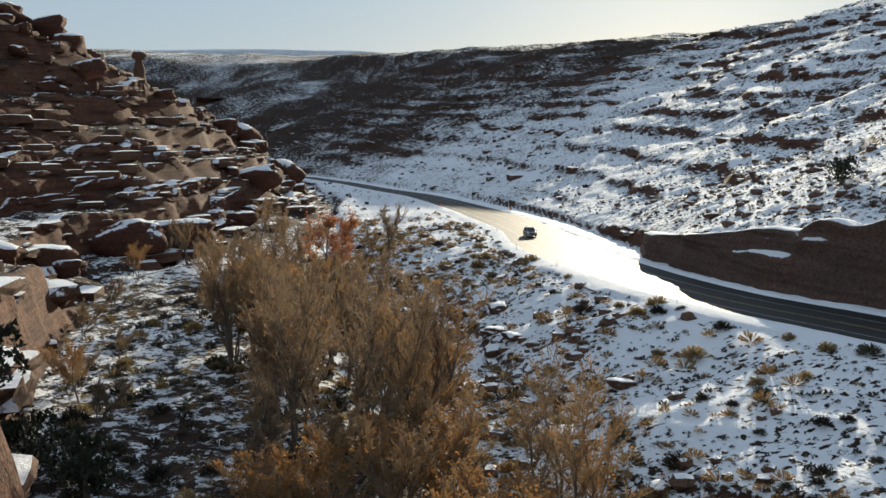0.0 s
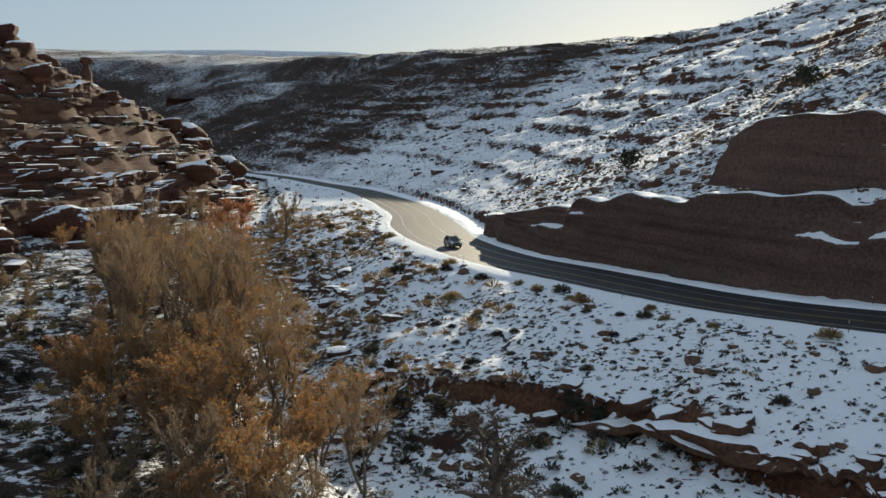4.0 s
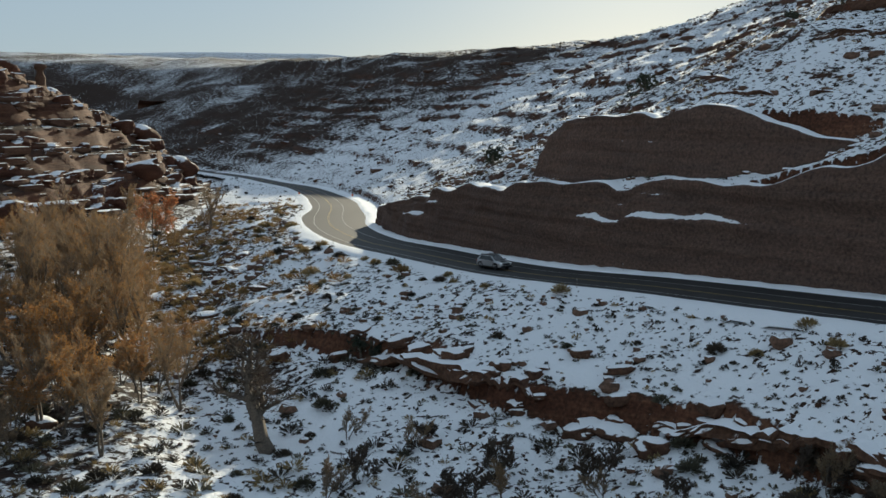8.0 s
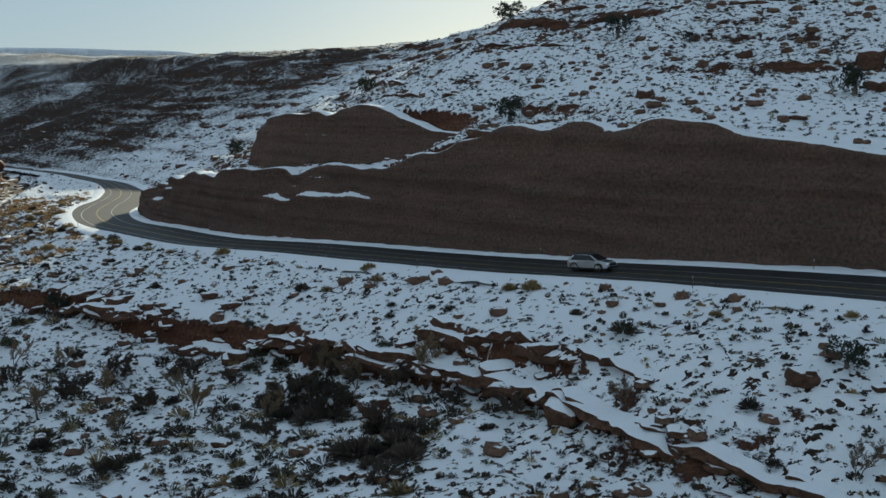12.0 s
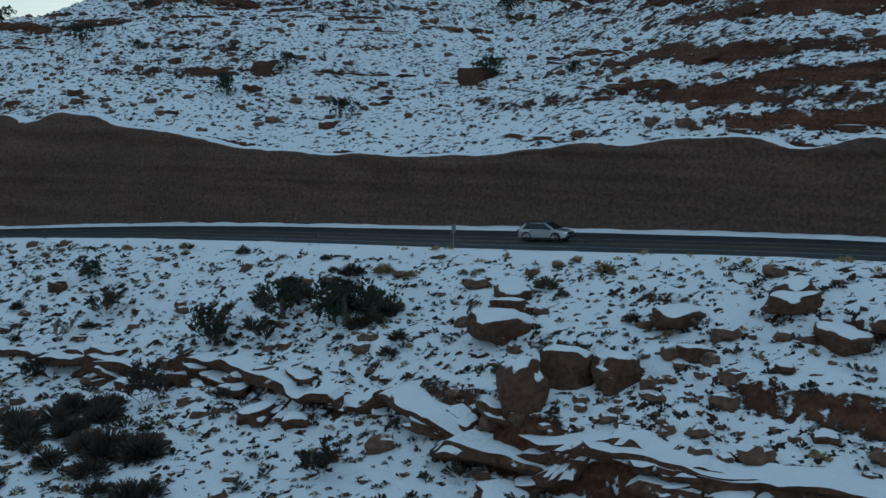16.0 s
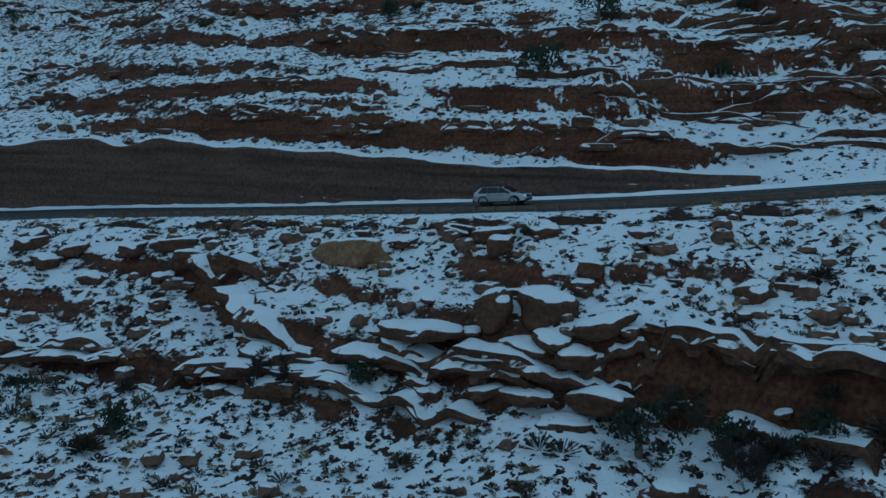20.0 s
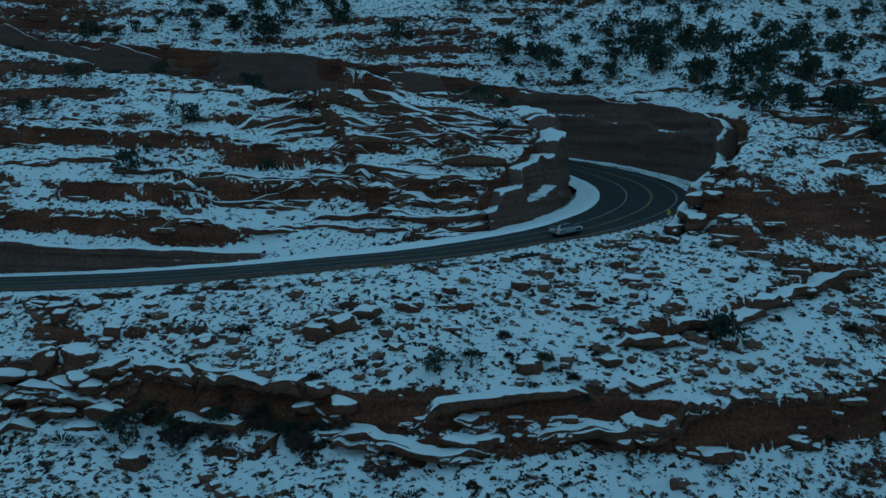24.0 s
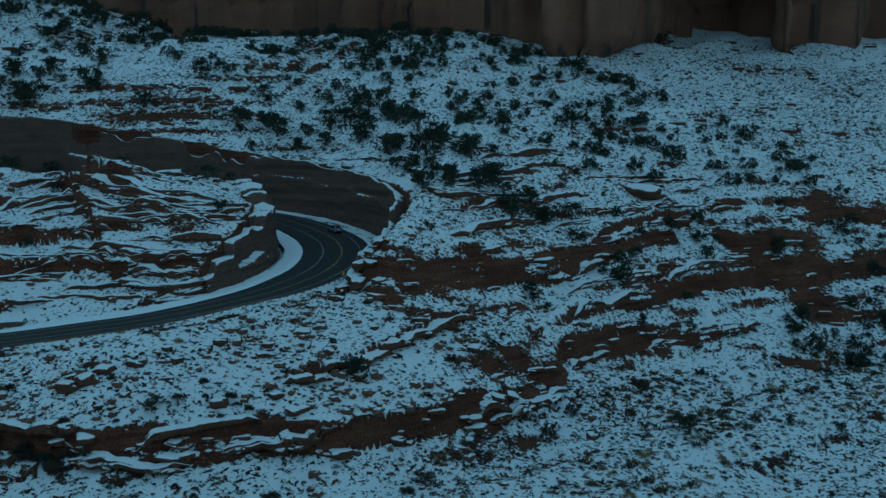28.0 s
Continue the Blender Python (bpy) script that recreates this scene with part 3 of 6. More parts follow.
def cut_wall(name, side, heights, s_from, s_to, set_back, brim=((0.4, 0.2), (1.6, 0.3), (3.8, 0.0), (6.0, -1.2)), beds=0.0, foot=None, ledge_size=1.0):
    """A blasted sandstone face beside the road, with beds of rock that stand proud, and a snowy lip."""
    s = np.r_[0, np.cumsum(np.linalg.norm(np.diff(fine_line[:, :2], axis=0), axis=1))]
    t = np.arange(s_from, s_to, 1.0)
    line = np.stack([np.interp(t, s, fine_line[:, k]) for k in range(4)], 1)
    nrm = np.stack([np.interp(t, s, fn[:, k]) for k in range(2)], 1)
    top = heights(t) * (1 + 0.10 * vnoise(t / 23, 0 * t, 4) + 0.07 * vnoise(t / 6, 0 * t, 14)) + 0.25
    back = set_back(t) + 1.0 * vnoise(t / 30, 0 * t, 21) + 0.5 * vnoise(t / 8, 0 * t, 22)
    behind = line[:, :2] + side * nrm * (line[:, 3] + back + 0.1 * top + 4.2)[:, None]
    far_leg = sstep(S_APEX + 60, S_APEX + 75, t) * (side > 0)
    far_leg = np.where(side < 0, 1.0, far_leg)
    top = top * (1 - far_leg) + far_leg * np.minimum(top, np.maximum(sheet_height(behind[:, 0], behind[:, 1]) - line[:, 2] + 0.1, 0.2))
    if beds:
        q = top / beds
        top = beds * (np.floor(q) + sstep(0.7, 1.0, q - np.floor(q)))
    base = line[:, 2] + (0 * t if foot is None else foot(t))
    rows, n = [], 34
    for k in range(n + 1):
        v = k / n
        z = base - 0.4 + v * (top + 0.4)
        bed = 0.50 * vnoise(z / 1.5 + 0.02 * t, t / 40, 51) + 0.28 * vnoise(z / 0.5, t / 25, 52)
        face = 0.75 * vnoise(t / 5, z / 6, 53) + 0.45 * vnoise(t / 1.9, z / 1.6, 54) + bed
        v1 = v + 0.22 * vnoise(t / 31, 0 * t, 60) + 0.05 * vnoise(t / 4, 0 * t, 61)
        ledge = (2.6 * sstep(0.50, 0.54, v1) * sstep(-0.3, 0.3, vnoise(t / 17, 0 * t, 62)) + 0.8 * sstep(0.72, 0.76, v1) * sstep(-0.1, 0.3, vnoise(t / 12, 0 * t, 63))) * sstep(6, 10, top) * (ledge_size if ledge_size is not None else 1 - sstep(S_BLUFF[2] - 8, S_BLUFF[3] - 12, t))
        off = line[:, 3] + back + 0.10 * (z - base) + ledge - 0.62 * face
        rows.append(np.c_[line[:, :2] + side * nrm * off[:, None], z])
    for dist, dz in brim:
        q = rows[n].copy()
        q[:, :2] += side * nrm * dist
        q[:, 2] += dz + 0.2 * vnoise(t / 3, 0 * t, 70)
        rows.append(q)
    if side < 0:
        rows = rows[::-1]
    return tagged(strip(name, rows[::-1], ROCK), "brown sandstone road cut with snowy ledges", "rock face", kind="structure")


cut_wall("rock_cut_uphill", 1, lambda t: np.interp(t, *WALL_UP), road_s(24, 177), road_s(182, -165), lambda t: np.interp(t, *SET_BACK), ledge_size=None)
cut_wall("rock_bluff", 1, lambda t: 9.5 * sstep(S_BLUFF[0] - 2, S_BLUFF[0] + 6, t) * (1 - sstep(S_BLUFF[2] - 4, S_BLUFF[3] - 4, t)) + 0.1, S_BLUFF[0] - 3, S_BLUFF[3] - 4,
         lambda t: np.interp(t, *SET_BACK) + 9.5 + 0.1 * np.interp(t, *WALL_UP), foot=lambda t: np.interp(t, *WALL_UP) + 0.6, ledge_size=0.0)
cut_wall("rock_cut_inner", 1, lambda t: np.interp(t, *WALL_UP), road_s(208, -200), road_s(302, -160), lambda t: np.interp(t, *SET_BACK), ((0.4, 0.15), (1.4, 0.2), (3.6, 0.1), (5.8, -1.0)), 3.0)
cut_wall("rock_cut_outer", -1, lambda t: np.interp(t, *WALL_OUT) + 0.1, S_APEX - 34, S_LEG + 44, lambda t: 4.6 + 0 * t, ((0.5, 0.1), (1.2, -0.2), (2.6, -1.2), (4.0, -3.0)))

ASPHALT.node_tree.nodes["Principled BSDF"].inputs["Specular IOR Level"].default_value = 0.28


# ---- helpers for things ----
def mesh_data(name, verts, faces, material, smooth=False):
    me = bpy.data.meshes.new(name)
    me.from_pydata([tuple(v) for v in verts], [], [tuple(f) for f in faces])
    if smooth:
        me.polygons.foreach_set("use_smooth", [True] * len(me.polygons))
    me.materials.append(material)
    me.update()
    return me


def under(name, data, parent, label="", m=None):
    ob = new(name, data)
    ob.parent = parent
    if m is not None:
        ob.matrix_basis = m
    return tagged(ob, label)


def part(name, bm, material, parent, label="", m=None, smooth=False):
    me = bpy.data.meshes.new(name)
    bm.to_mesh(me)
    bm.free()
    if smooth:
        me.polygons.foreach_set("use_smooth", [True] * len(me.polygons))
    me.materials.append(material)
    return under(name, me, parent, label, m)


def empty(name, label, category, group=""):
    return tagged(new(name), label, category, group)


def box(x0, x1, y0, y1, z0, z1, bevel=0.0):
    bm = bmesh.new()
    bmesh.ops.create_cube(bm, size=1.0, matrix=Matrix.LocRotScale(((x0 + x1) / 2, (y0 + y1) / 2, (z0 + z1) / 2), None, (x1 - x0, y1 - y0, z1 - z0)))
    if bevel:
        bmesh.ops.bevel(bm, geom=bm.edges[:], offset=bevel, segments=2, affect="EDGES", profile=0.6)
    return bm


def island_material(name, stops, rough=0.8, sheen=0.0):
    """Foliage and twigs: each blade its own shade."""
    m, t, b = nodes_of(name)
    geo = t.nodes.new("ShaderNodeNewGeometry")
    info = t.nodes.new("ShaderNodeObjectInfo")
    f = maths(t, "ADD", maths(t, "MULTIPLY", geo.outputs["Random Per Island"], 0.6), maths(t, "MULTIPLY", info.outputs["Random"], 0.4))
    t.links.new(ramp(t, f, stops).outputs[0], b.inputs["Base Color"])
    b.inputs["Roughness"].default_value = rough
    if sheen:
        b.inputs["Transmission Weight"].default_value = 0.0
        tr = nd(t, "BsdfTranslucent")
        t.links.new(ramp(t, f, stops).outputs[0], tr.inputs[0])
        mx = nd(t, "MixShader", Fac=sheen)
        t.links.new(b.outputs[0], mx.inputs[1])
        t.links.new(tr.outputs[0], mx.inputs[2])
        t.links.new(mx.outputs[0], t.nodes["Material Output"].inputs[0])
    return m


BARK = plain("bark", (0.13, 0.105, 0.08), 0.9, 6, 0.4)
TWIG = island_material("twigs", [(0.1, (0.15, 0.115, 0.09)), (0.42, (0.26, 0.20, 0.14)), (0.7, (0.31, 0.22, 0.12)), (0.95, (0.34, 0.18, 0.065))], 0.8, 0.35)
DEAD_TWIG = island_material("grey_twigs", [(0.1, (0.045, 0.035, 0.028)), (0.5, (0.085, 0.066, 0.052)), (0.9, (0.14, 0.105, 0.075))], 0.85, 0.2)
LEAF_GOLD = island_material("dry_gold_leaves", [(0.1, (0.26, 0.12, 0.035)), (0.5, (0.36, 0.19, 0.06)), (0.9, (0.32, 0.13, 0.04))], 0.7, 0.45)
LEAF_RED = island_material("rust_red_leaves", [(0.1, (0.36, 0.10, 0.04)), (0.5, (0.48, 0.17, 0.07)), (0.9, (0.42, 0.20, 0.09))], 0.7, 0.45)
BRUSH_GOLD = island_material("rabbitbrush", [(0.1, (0.17, 0.12, 0.05)), (0.5, (0.30, 0.22, 0.10)), (0.9, (0.36, 0.27, 0.14))], 0.8, 0.25)
BRUSH_RUST = island_material("rust_brush", [(0.1, (0.13, 0.075, 0.03)), (0.5, (0.24, 0.14, 0.055)), (0.9, (0.27, 0.19, 0.08))], 0.8, 0.25)
BRUSH_GREY = island_material("sagebrush", [(0.1, (0.04, 0.036, 0.025)), (0.5, (0.075, 0.07, 0.044)), (0.9, (0.13, 0.115, 0.072))], 0.85, 0.1)
BRUSH_DARK = island_material("blackbrush", [(0.1, (0.02, 0.017, 0.012)), (0.5, (0.046, 0.036, 0.025)), (0.9, (0.085, 0.064, 0.042))], 0.9)
NEEDLES = island_material("juniper_green", [(0.1, (0.012, 0.018, 0.010)), (0.5, (0.025, 0.034, 0.018)), (0.9, (0.045, 0.052, 0.026))], 0.8)


# ---- rocks ----
def rock_shape(seed, n, sx, sy, sz, square, rough, beds):
    """A weathered sandstone block: a squared-off lump with worn beds."""
    rng = random.Random(seed)
    off = Vector((rng.uniform(0, 50), rng.uniform(0, 50), rng.uniform(0, 50)))
    key, verts, faces = {}, [], []

    def at(p):
        k = tuple(round(c, 5) for c in p)
        if k not in key:
            v = Vector(p)
            r = (abs(v.x) ** square + abs(v.y) ** square + abs(v.z) ** square) ** (-1 / square)
            v = v * r
            bed = 1 + beds * noise.noise(Vector((off.x, off.y, v.z * 4.5 * max(sz, 0.5) / max(sx, 0.5) * 1.6 + off.z)))
            d = 1 + rough * noise.noise(v * 1.1 + off) + 0.45 * rough * noise.noise(v * 2.9 + off)
            key[k] = len(verts)
            verts.append((v.x * d * bed * sx, v.y * d * bed * sy, v.z * (1 + 0.4 * (d - 1)) * sz))
        return key[k]

    for a in range(3):
        for sgn in (-1, 1):
            for i in range(n):
                for j in range(n):
                    quad = []
                    for di, dj in ((0, 0), (1, 0), (1, 1), (0, 1)):
                        u, w = -1 + 2 * (i + di) / n, -1 + 2 * (j + dj) / n
                        p = [0, 0, 0]
                        p[a], p[(a + 1) % 3], p[(a + 2) % 3] = sgn, u, w
                        quad.append(at(p))
                    faces.append(quad if sgn > 0 else quad[::-1])
    return verts, faces


BOULDER_ROCK = rock_material("boulder_sandstone", 0.66, (0.115, 0.068, 0.045))
STONE_ROCK = rock_material("stone_sandstone", 0.88, (0.19, 0.125, 0.09))
# red stone of the western hill, its tone lowered to put shade in the colour
RED_ROCK = rock_material("red_sandstone", 0.80, (0.075, 0.032, 0.022))
TAN_ROCK = rock_material("tan_sandstone", 0.78, (0.34, 0.22, 0.12))
ROCKS = [rock_shape(100 + k, 2, 0.55, 0.44, 0.38, 2.3, 0.6, 0.04) for k in range(10)]
BIG_ROCKS = [rock_shape(200 + k, 7, 1.0, 0.8, (0.34, 0.62, 0.42, 0.7)[k % 4], (4.5, 2.7)[k % 2], (0.30, 0.42)[k % 2], 0.09) for k in range(8)]
hill_meshes = [mesh_data("boulder", v, f, RED_ROCK, True) for v, f in BIG_ROCKS]
big_meshes = [mesh_data("boulder", v, f, BOULDER_ROCK, True) for v, f in BIG_ROCKS]


def joined(name, shapes, places, scales, turns, material, label, category, squash=None):
    """Many small pieces in one mesh, each turned and sized, on the ground."""
    rng = np.random.RandomState(5)
    pick = rng.randint(0, len(shapes), len(places))
    allv, allf, base = [], [], 0
    for k, (v, f) in enumerate(shapes):
        idx = np.nonzero(pick == k)[0]
        if not len(idx):
            continue
        v, f = np.array(v, float), np.array(f, np.int64)
        c, s = np.cos(turns[idx]), np.sin(turns[idx])
        sc = scales[idx]
        zs = sc if squash is None else sc * squash[idx]
        x = (v[None, :, 0] * c[:, None] - v[None, :, 1] * s[:, None]) * sc[:, None] + places[idx, 0][:, None]
        y = (v[None, :, 0] * s[:, None] + v[None, :, 1] * c[:, None]) * sc[:, None] + places[idx, 1][:, None]
        z = v[None, :, 2] * zs[:, None] + places[idx, 2][:, None]
        allv.append(np.stack([x, y, z], 2).reshape(-1, 3))
        ff = f[None, :, :] + (np.arange(len(idx)) * len(v))[:, None, None] + base
        allf.append(ff.reshape(-1, f.shape[1]))
        base += len(idx) * len(v)
    return tagged(link_mesh(name, np.vstack(allv), np.vstack(allf), material, False), label, category, kind="stuff")


def brush_shape(seed, blades, width, squat, up=0.15):
    """A tuft of stems that fan out from the ground."""
    rng = random.Random(seed)
    verts, faces = [], []
    for k in range(blades):
        a, el = rng.uniform(0, 2 * math.pi), math.asin(rng.uniform(up, 1))
        r = rng.uniform(0.65, 1.05)
        d = Vector((math.cos(a) * math.cos(el), math.sin(a) * math.cos(el), math.sin(el) * squat)) * r
        s = d.cross(Vector((rng.uniform(-1, 1), rng.uniform(-1, 1), rng.uniform(-1, 1)))).normalized() * width * rng.uniform(0.6, 1.3)
        o = d * rng.uniform(0.05, 0.4)
        i = len(verts)
        verts += [o, d + s, d - s]
        faces.append((i, i + 1, i + 2))
    return [tuple(v) for v in verts], faces


TUFTS_FAR = [brush_shape(340 + k, 11, 0.3, 0.8) for k in range(4)]
TUFTS = [brush_shape(300 + k, 24, 0.135, 0.85) for k in range(4)]
TUFTS_FINE = [brush_shape(320 + k, 300, 0.035, 0.9) for k in range(4)]


# ---- scatter over the slopes ----
def field(n, x0, x1, y0, y1, seed):
    rng = np.random.RandomState(seed)
    x, y = rng.uniform(x0, x1, n), rng.uniform(y0, y1, n)
    h, bare, f = ground_height(x, y, True)
    z = sheet_height(x, y)
    hx, hy = sheet_height(x + 0.9, y), sheet_height(x, y + 0.9)
    f["gx"], f["gy"], f["h"] = hx - z, hy - z, h
    f["steep"] = np.hypot(hx - z, hy - z) / 0.9
    f["x"], f["y"], f["z"], f["bare"], f["r"] = x, y, z, bare, rng.uniform(0, 1, n)
    f["patch"], f["turn"], f["size"] = fbm(x, y, 18, 3, 202), rng.uniform(0, 6.28, n), rng.uniform(0, 1, n)
    return f


def take(f, mask):
    return {k: v[mask] for k, v in f.items()}


near = field(130000, -30, 320, -295, 262, 1)
slope_ok = (near["e"] > 2.6) & (near["z"] > -20)
creek_side = (near["side"] < 0) & (near["wb"] < 0.5) & (near["w"] < 0.5)
uphill = (near["over"] > 2) & ((near["side"] > 0) | (near["w"] > 0.5))
# scrub: dense on the bench and the slopes, thicker where the patches are
scrub = take(near, slope_ok & (near["steep"] < 0.85) & (creek_side | uphill & (near["over"] < 130)) & (near["r"] < 0.46 + 0.55 * near["patch"]))
P = np.stack([scrub["x"], scrub["y"], scrub["z"] - 0.04], 1)
size = 0.24 + 0.45 * scrub["size"] ** 2.4
kind_of = np.random.RandomState(8).uniform(0, 1, len(P)) + 0.25 * scrub["patch"]
for lo, hi, mat, nm, lab in ((-9, 0.55, BRUSH_DARK, "blackbrush_scrub", "low dark blackbrush dotted over the snow"),
                             (0.55, 0.86, BRUSH_GREY, "sagebrush_scrub", "grey-green sagebrush dotted over the snow"),
                             (0.86, 9, BRUSH_GOLD, "rabbitbrush_scrub", "straw-coloured rabbitbrush dotted over the snow")):
    m = (kind_of >= lo) & (kind_of < hi)
    joined(nm, TUFTS, P[m], size[m], scrub["turn"][m], mat, lab, "shrubs")
bench = field(80000, 30, 320, -380, 70, 41)
low_flat = (bench["e"] > 2.6) & (bench["steep"] < 0.8) & (bench["side"] < 0) & ((bench["w"] < 0.6) | (bench["y"] < -225))
for lo, hi, mat, nm, lab in ((0.0, 0.26, BRUSH_DARK, "bench_blackbrush", "low dark brush thick on the snowy bench"),
                             (0.26, 0.42, BRUSH_GREY, "bench_sagebrush", "grey sagebrush thick on the snowy bench"),
                             (0.46, 0.52, BRUSH_GOLD, "bench_grass", "straw-coloured tufts of grass on the snowy bench")):
    b = take(bench, low_flat & (bench["r"] >= lo) & (bench["r"] < hi + 0.10 * bench["patch"]))
    joined(nm, TUFTS, np.stack([b["x"], b["y"], b["z"] - 0.03], 1), 0.24 + 0.5 * b["size"] ** 2.5, b["turn"], mat, lab, "shrubs")
b = take(bench, low_flat & (bench["r"] > 0.985 - 0.25 * np.maximum(bench["patch"], 0)))
joined("bench_stones", ROCKS, np.stack([b["x"], b["y"], b["z"]], 1), 0.4 + 1.4 * b["size"] ** 3, b["turn"], STONE_ROCK, "small brown sandstone blocks on the snowy bench", "stones")
# loose stones
talus_belt = creek_side & (near["y"] < -92) & (near["bd"] > -1)
stones = take(near, slope_ok & (near["steep"] < 1.3) & (creek_side | uphill) & (near["r"] > 0.965 - 0.16 * np.maximum(near["patch"], 0) - 1.0 * np.maximum(near["patch"] - 0.02, 0) * talus_belt - 0.07 * talus_belt))
size = 0.5 + 1.7 * stones["size"] ** 2.6
P = np.stack([stones["x"], stones["y"], stones["z"] + 0.1 * size], 1)
joined("loose_stones", ROCKS, P, size, stones["turn"], STONE_ROCK, "broken sandstone blocks with caps of snow", "stones")
# broken beds along every ledge
LEDGES = [rock_shape(150 + k, 2, 1.25, 0.62, 0.36, 7.0, 0.30, 0.0) for k in range(6)]


def ledge_blocks(name, f, mask, low, high, label):
    b = take(f, mask)
    turn = np.arctan2(b["gx"], -b["gy"]) + 0.5 * (b["r"] - 0.5)
    joined(name, LEDGES, np.stack([b["x"], b["y"], b["h"] - 0.15], 1), low + (high - low) * b["size"] ** 2.5, turn, BOULDER_ROCK, label, "rock ledge", 0.7 + 0.8 * b["r"])


slope = field(60000, -30, 320, -295, 262, 21)
led = slope
ledge_blocks("ledge_blocks", led, (led["e"] > 6.5) & (led["steep"] > 0.85) & (led["r"] < 0.22) & (led["wb"] < 0.5), 0.5, 2.0, "broken beds of red sandstone with snow along them")
hill = field(14000, -270, -15, 35, 430, 22)
ledge_blocks("hill_ledge_blocks", hill, (hill["wb"] > 0.5) & (hill["rise"] > 1) & (hill["steep"] > 0.4) & (hill["r"] < 0.26), 1.2, 5.0, "stacked sandstone beds on the western hill")
led = field(9000, 300, 570, -450, 60, 23)
ledge_blocks("east_ledge_blocks", led, (led["e"] > 8) & (led["steep"] > 0.6) & (led["r"] < 0.4), 0.8, 3.0, "broken sandstone beds below the cliffs")
led = field(14000, -330, 420, 262, 760, 24)
ledge_blocks("far_ledge_blocks", led, (led["e"] > 8) & (led["steep"] > 0.45) & (led["r"] < 0.4), 1.0, 4.0, "dark rock ledges on the far canyon side")


# ---- ledges: beds of rock that stand out of the slope along its contour ----
def ledges(f, mask, count, low, high, length, seed, label, group, material=BOULDER_ROCK, deep=2.2, sink=0.35, proud=0.0):
    rng = np.random.RandomState(seed)
    idx = np.nonzero(mask)[0]
    idx = rng.choice(idx, min(count, len(idx)), replace=False)
    px, py = f["x"][idx].copy(), f["y"][idx].copy()
    n, m = 46, len(idx)
    X, Y, G = np.zeros((m, n)), np.zeros((m, n)), np.zeros((m, n, 2))
    dx = dy = None
    for k in range(n):
        q = np.stack([px + 3, px - 3, px, px]), np.stack([py, py, py + 3, py - 3])
        hh = ground_height(q[0], q[1]).reshape(4, m)
        gx, gy = hh[0] - hh[1], hh[2] - hh[3]
        g = np.hypot(gx, gy) + 1e-6
        gx, gy = gx / g, gy / g
        if k:
            gx, gy = 0.75 * G[:, k - 1, 0] + 0.25 * gx, 0.75 * G[:, k - 1, 1] + 0.25 * gy
            g = np.hypot(gx, gy) + 1e-6
            gx, gy = gx / g, gy / g
        X[:, k], Y[:, k], G[:, k, 0], G[:, k, 1] = px, py, gx, gy
        step = length / n
        px, py = px + gy * step, py - gx * step
    base = sheet_height(X - 1.2 * G[:, :, 0], Y - 1.2 * G[:, :, 1]).reshape(m, n)
    back = sheet_height(X + deep * G[:, :, 0], Y + deep * G[:, :, 1]).reshape(m, n)
    v0 = np.arange(n) / (n - 1)
    for i in range(m):
        t = np.arange(n) * length / n + 100 * i
        taper = sstep(0, 0.25, v0) * sstep(0, 0.3, 1 - v0)
        tall = (low + (high - low) * rng.uniform(0, 1) ** 1.5) * taper * (1 + 0.35 * vnoise(t / 6, 0 * t, seed)) + 0.1
        tall = np.minimum(tall, np.maximum(back[i] - base[i] - 0.05, 0.1))
        zb = base[i] - 0.5 - 1.6 * (1 - sstep(sink, sink + 0.8, back[i] - base[i]))
        rows = []
        for v in np.linspace(0, 1, 9):
            z = zb + v * (tall + 0.5)
            off = 0.15 + 0.45 * vnoise(z / 0.55, t / 24, seed + 1) + 0.55 * vnoise(t / 3.1, z / 1.5, seed + 2) + 0.25 * vnoise(t / 1.1, z / 0.7, seed + 4) - 0.7 * (1 - sstep(0.1, 0.55, v)) * taper + proud * sstep(0.42, 0.66, v) * taper
            rows.append(np.c_[X[i] - off * G[i, :, 0], Y[i] - off * G[i, :, 1], z])
        top = zb + tall + 0.5
        for d, up in ((0.35, 0.06), (0.55 * deep, 0.06 + 0.12 * vnoise(t / 2, 0 * t, seed + 3))):
            rows.append(np.c_[X[i] + d * G[i, :, 0], Y[i] + d * G[i, :, 1], top + up * taper])
        rows.append(np.c_[X[i] + deep * G[i, :, 0], Y[i] + deep * G[i, :, 1], np.minimum(back[i] - 0.3, top + 0.6)])
        tagged(strip("rock_ledge", rows, material, False), label, "rock ledge", group)


clear = slope["e"] > 9
ledges(slope, clear & (slope["w"] > 0.7) & (slope["side"] < 0) & (slope["x"] > 195) & (slope["x"] < 318), 60, 1.0, 4.4, 46, 901, "long bed of brown sandstone capped with snow", "ledges beyond the hairpin", BOULDER_ROCK, 3.4, 0.1)
ledges(slope, clear & (slope["over"] > 5) & (slope["side"] > 0) & (slope["y"] < -120), 45, 1.2, 3.6, 46, 902, "dark sandstone ledge with snow on top", "ledges inside the bend", BOULDER_ROCK, 3.2, 0.1)
ledges(slope, clear & (slope["over"] > 6) & (slope["over"] < 120) & (slope["side"] > 0) & (slope["y"] > -120) & (slope["y"] < 200), 55, 0.7, 2.8, 30, 903, "red sandstone ledge with snow on top", "ledges above the road")
ledges(slope, (np.abs(slope["bd"]) < 1.4) & (slope["side"] < 0) & (slope["w"] < 0.5) & (slope["wb"] < 0.5) & (slope["y"] < 60) & clear, 48, 1.6, 3.6, 24, 904, "undercut sandstone ledge on the creek bank", "ledges on the creek bank", BOULDER_ROCK, 1.2, 0.8, 1.5)
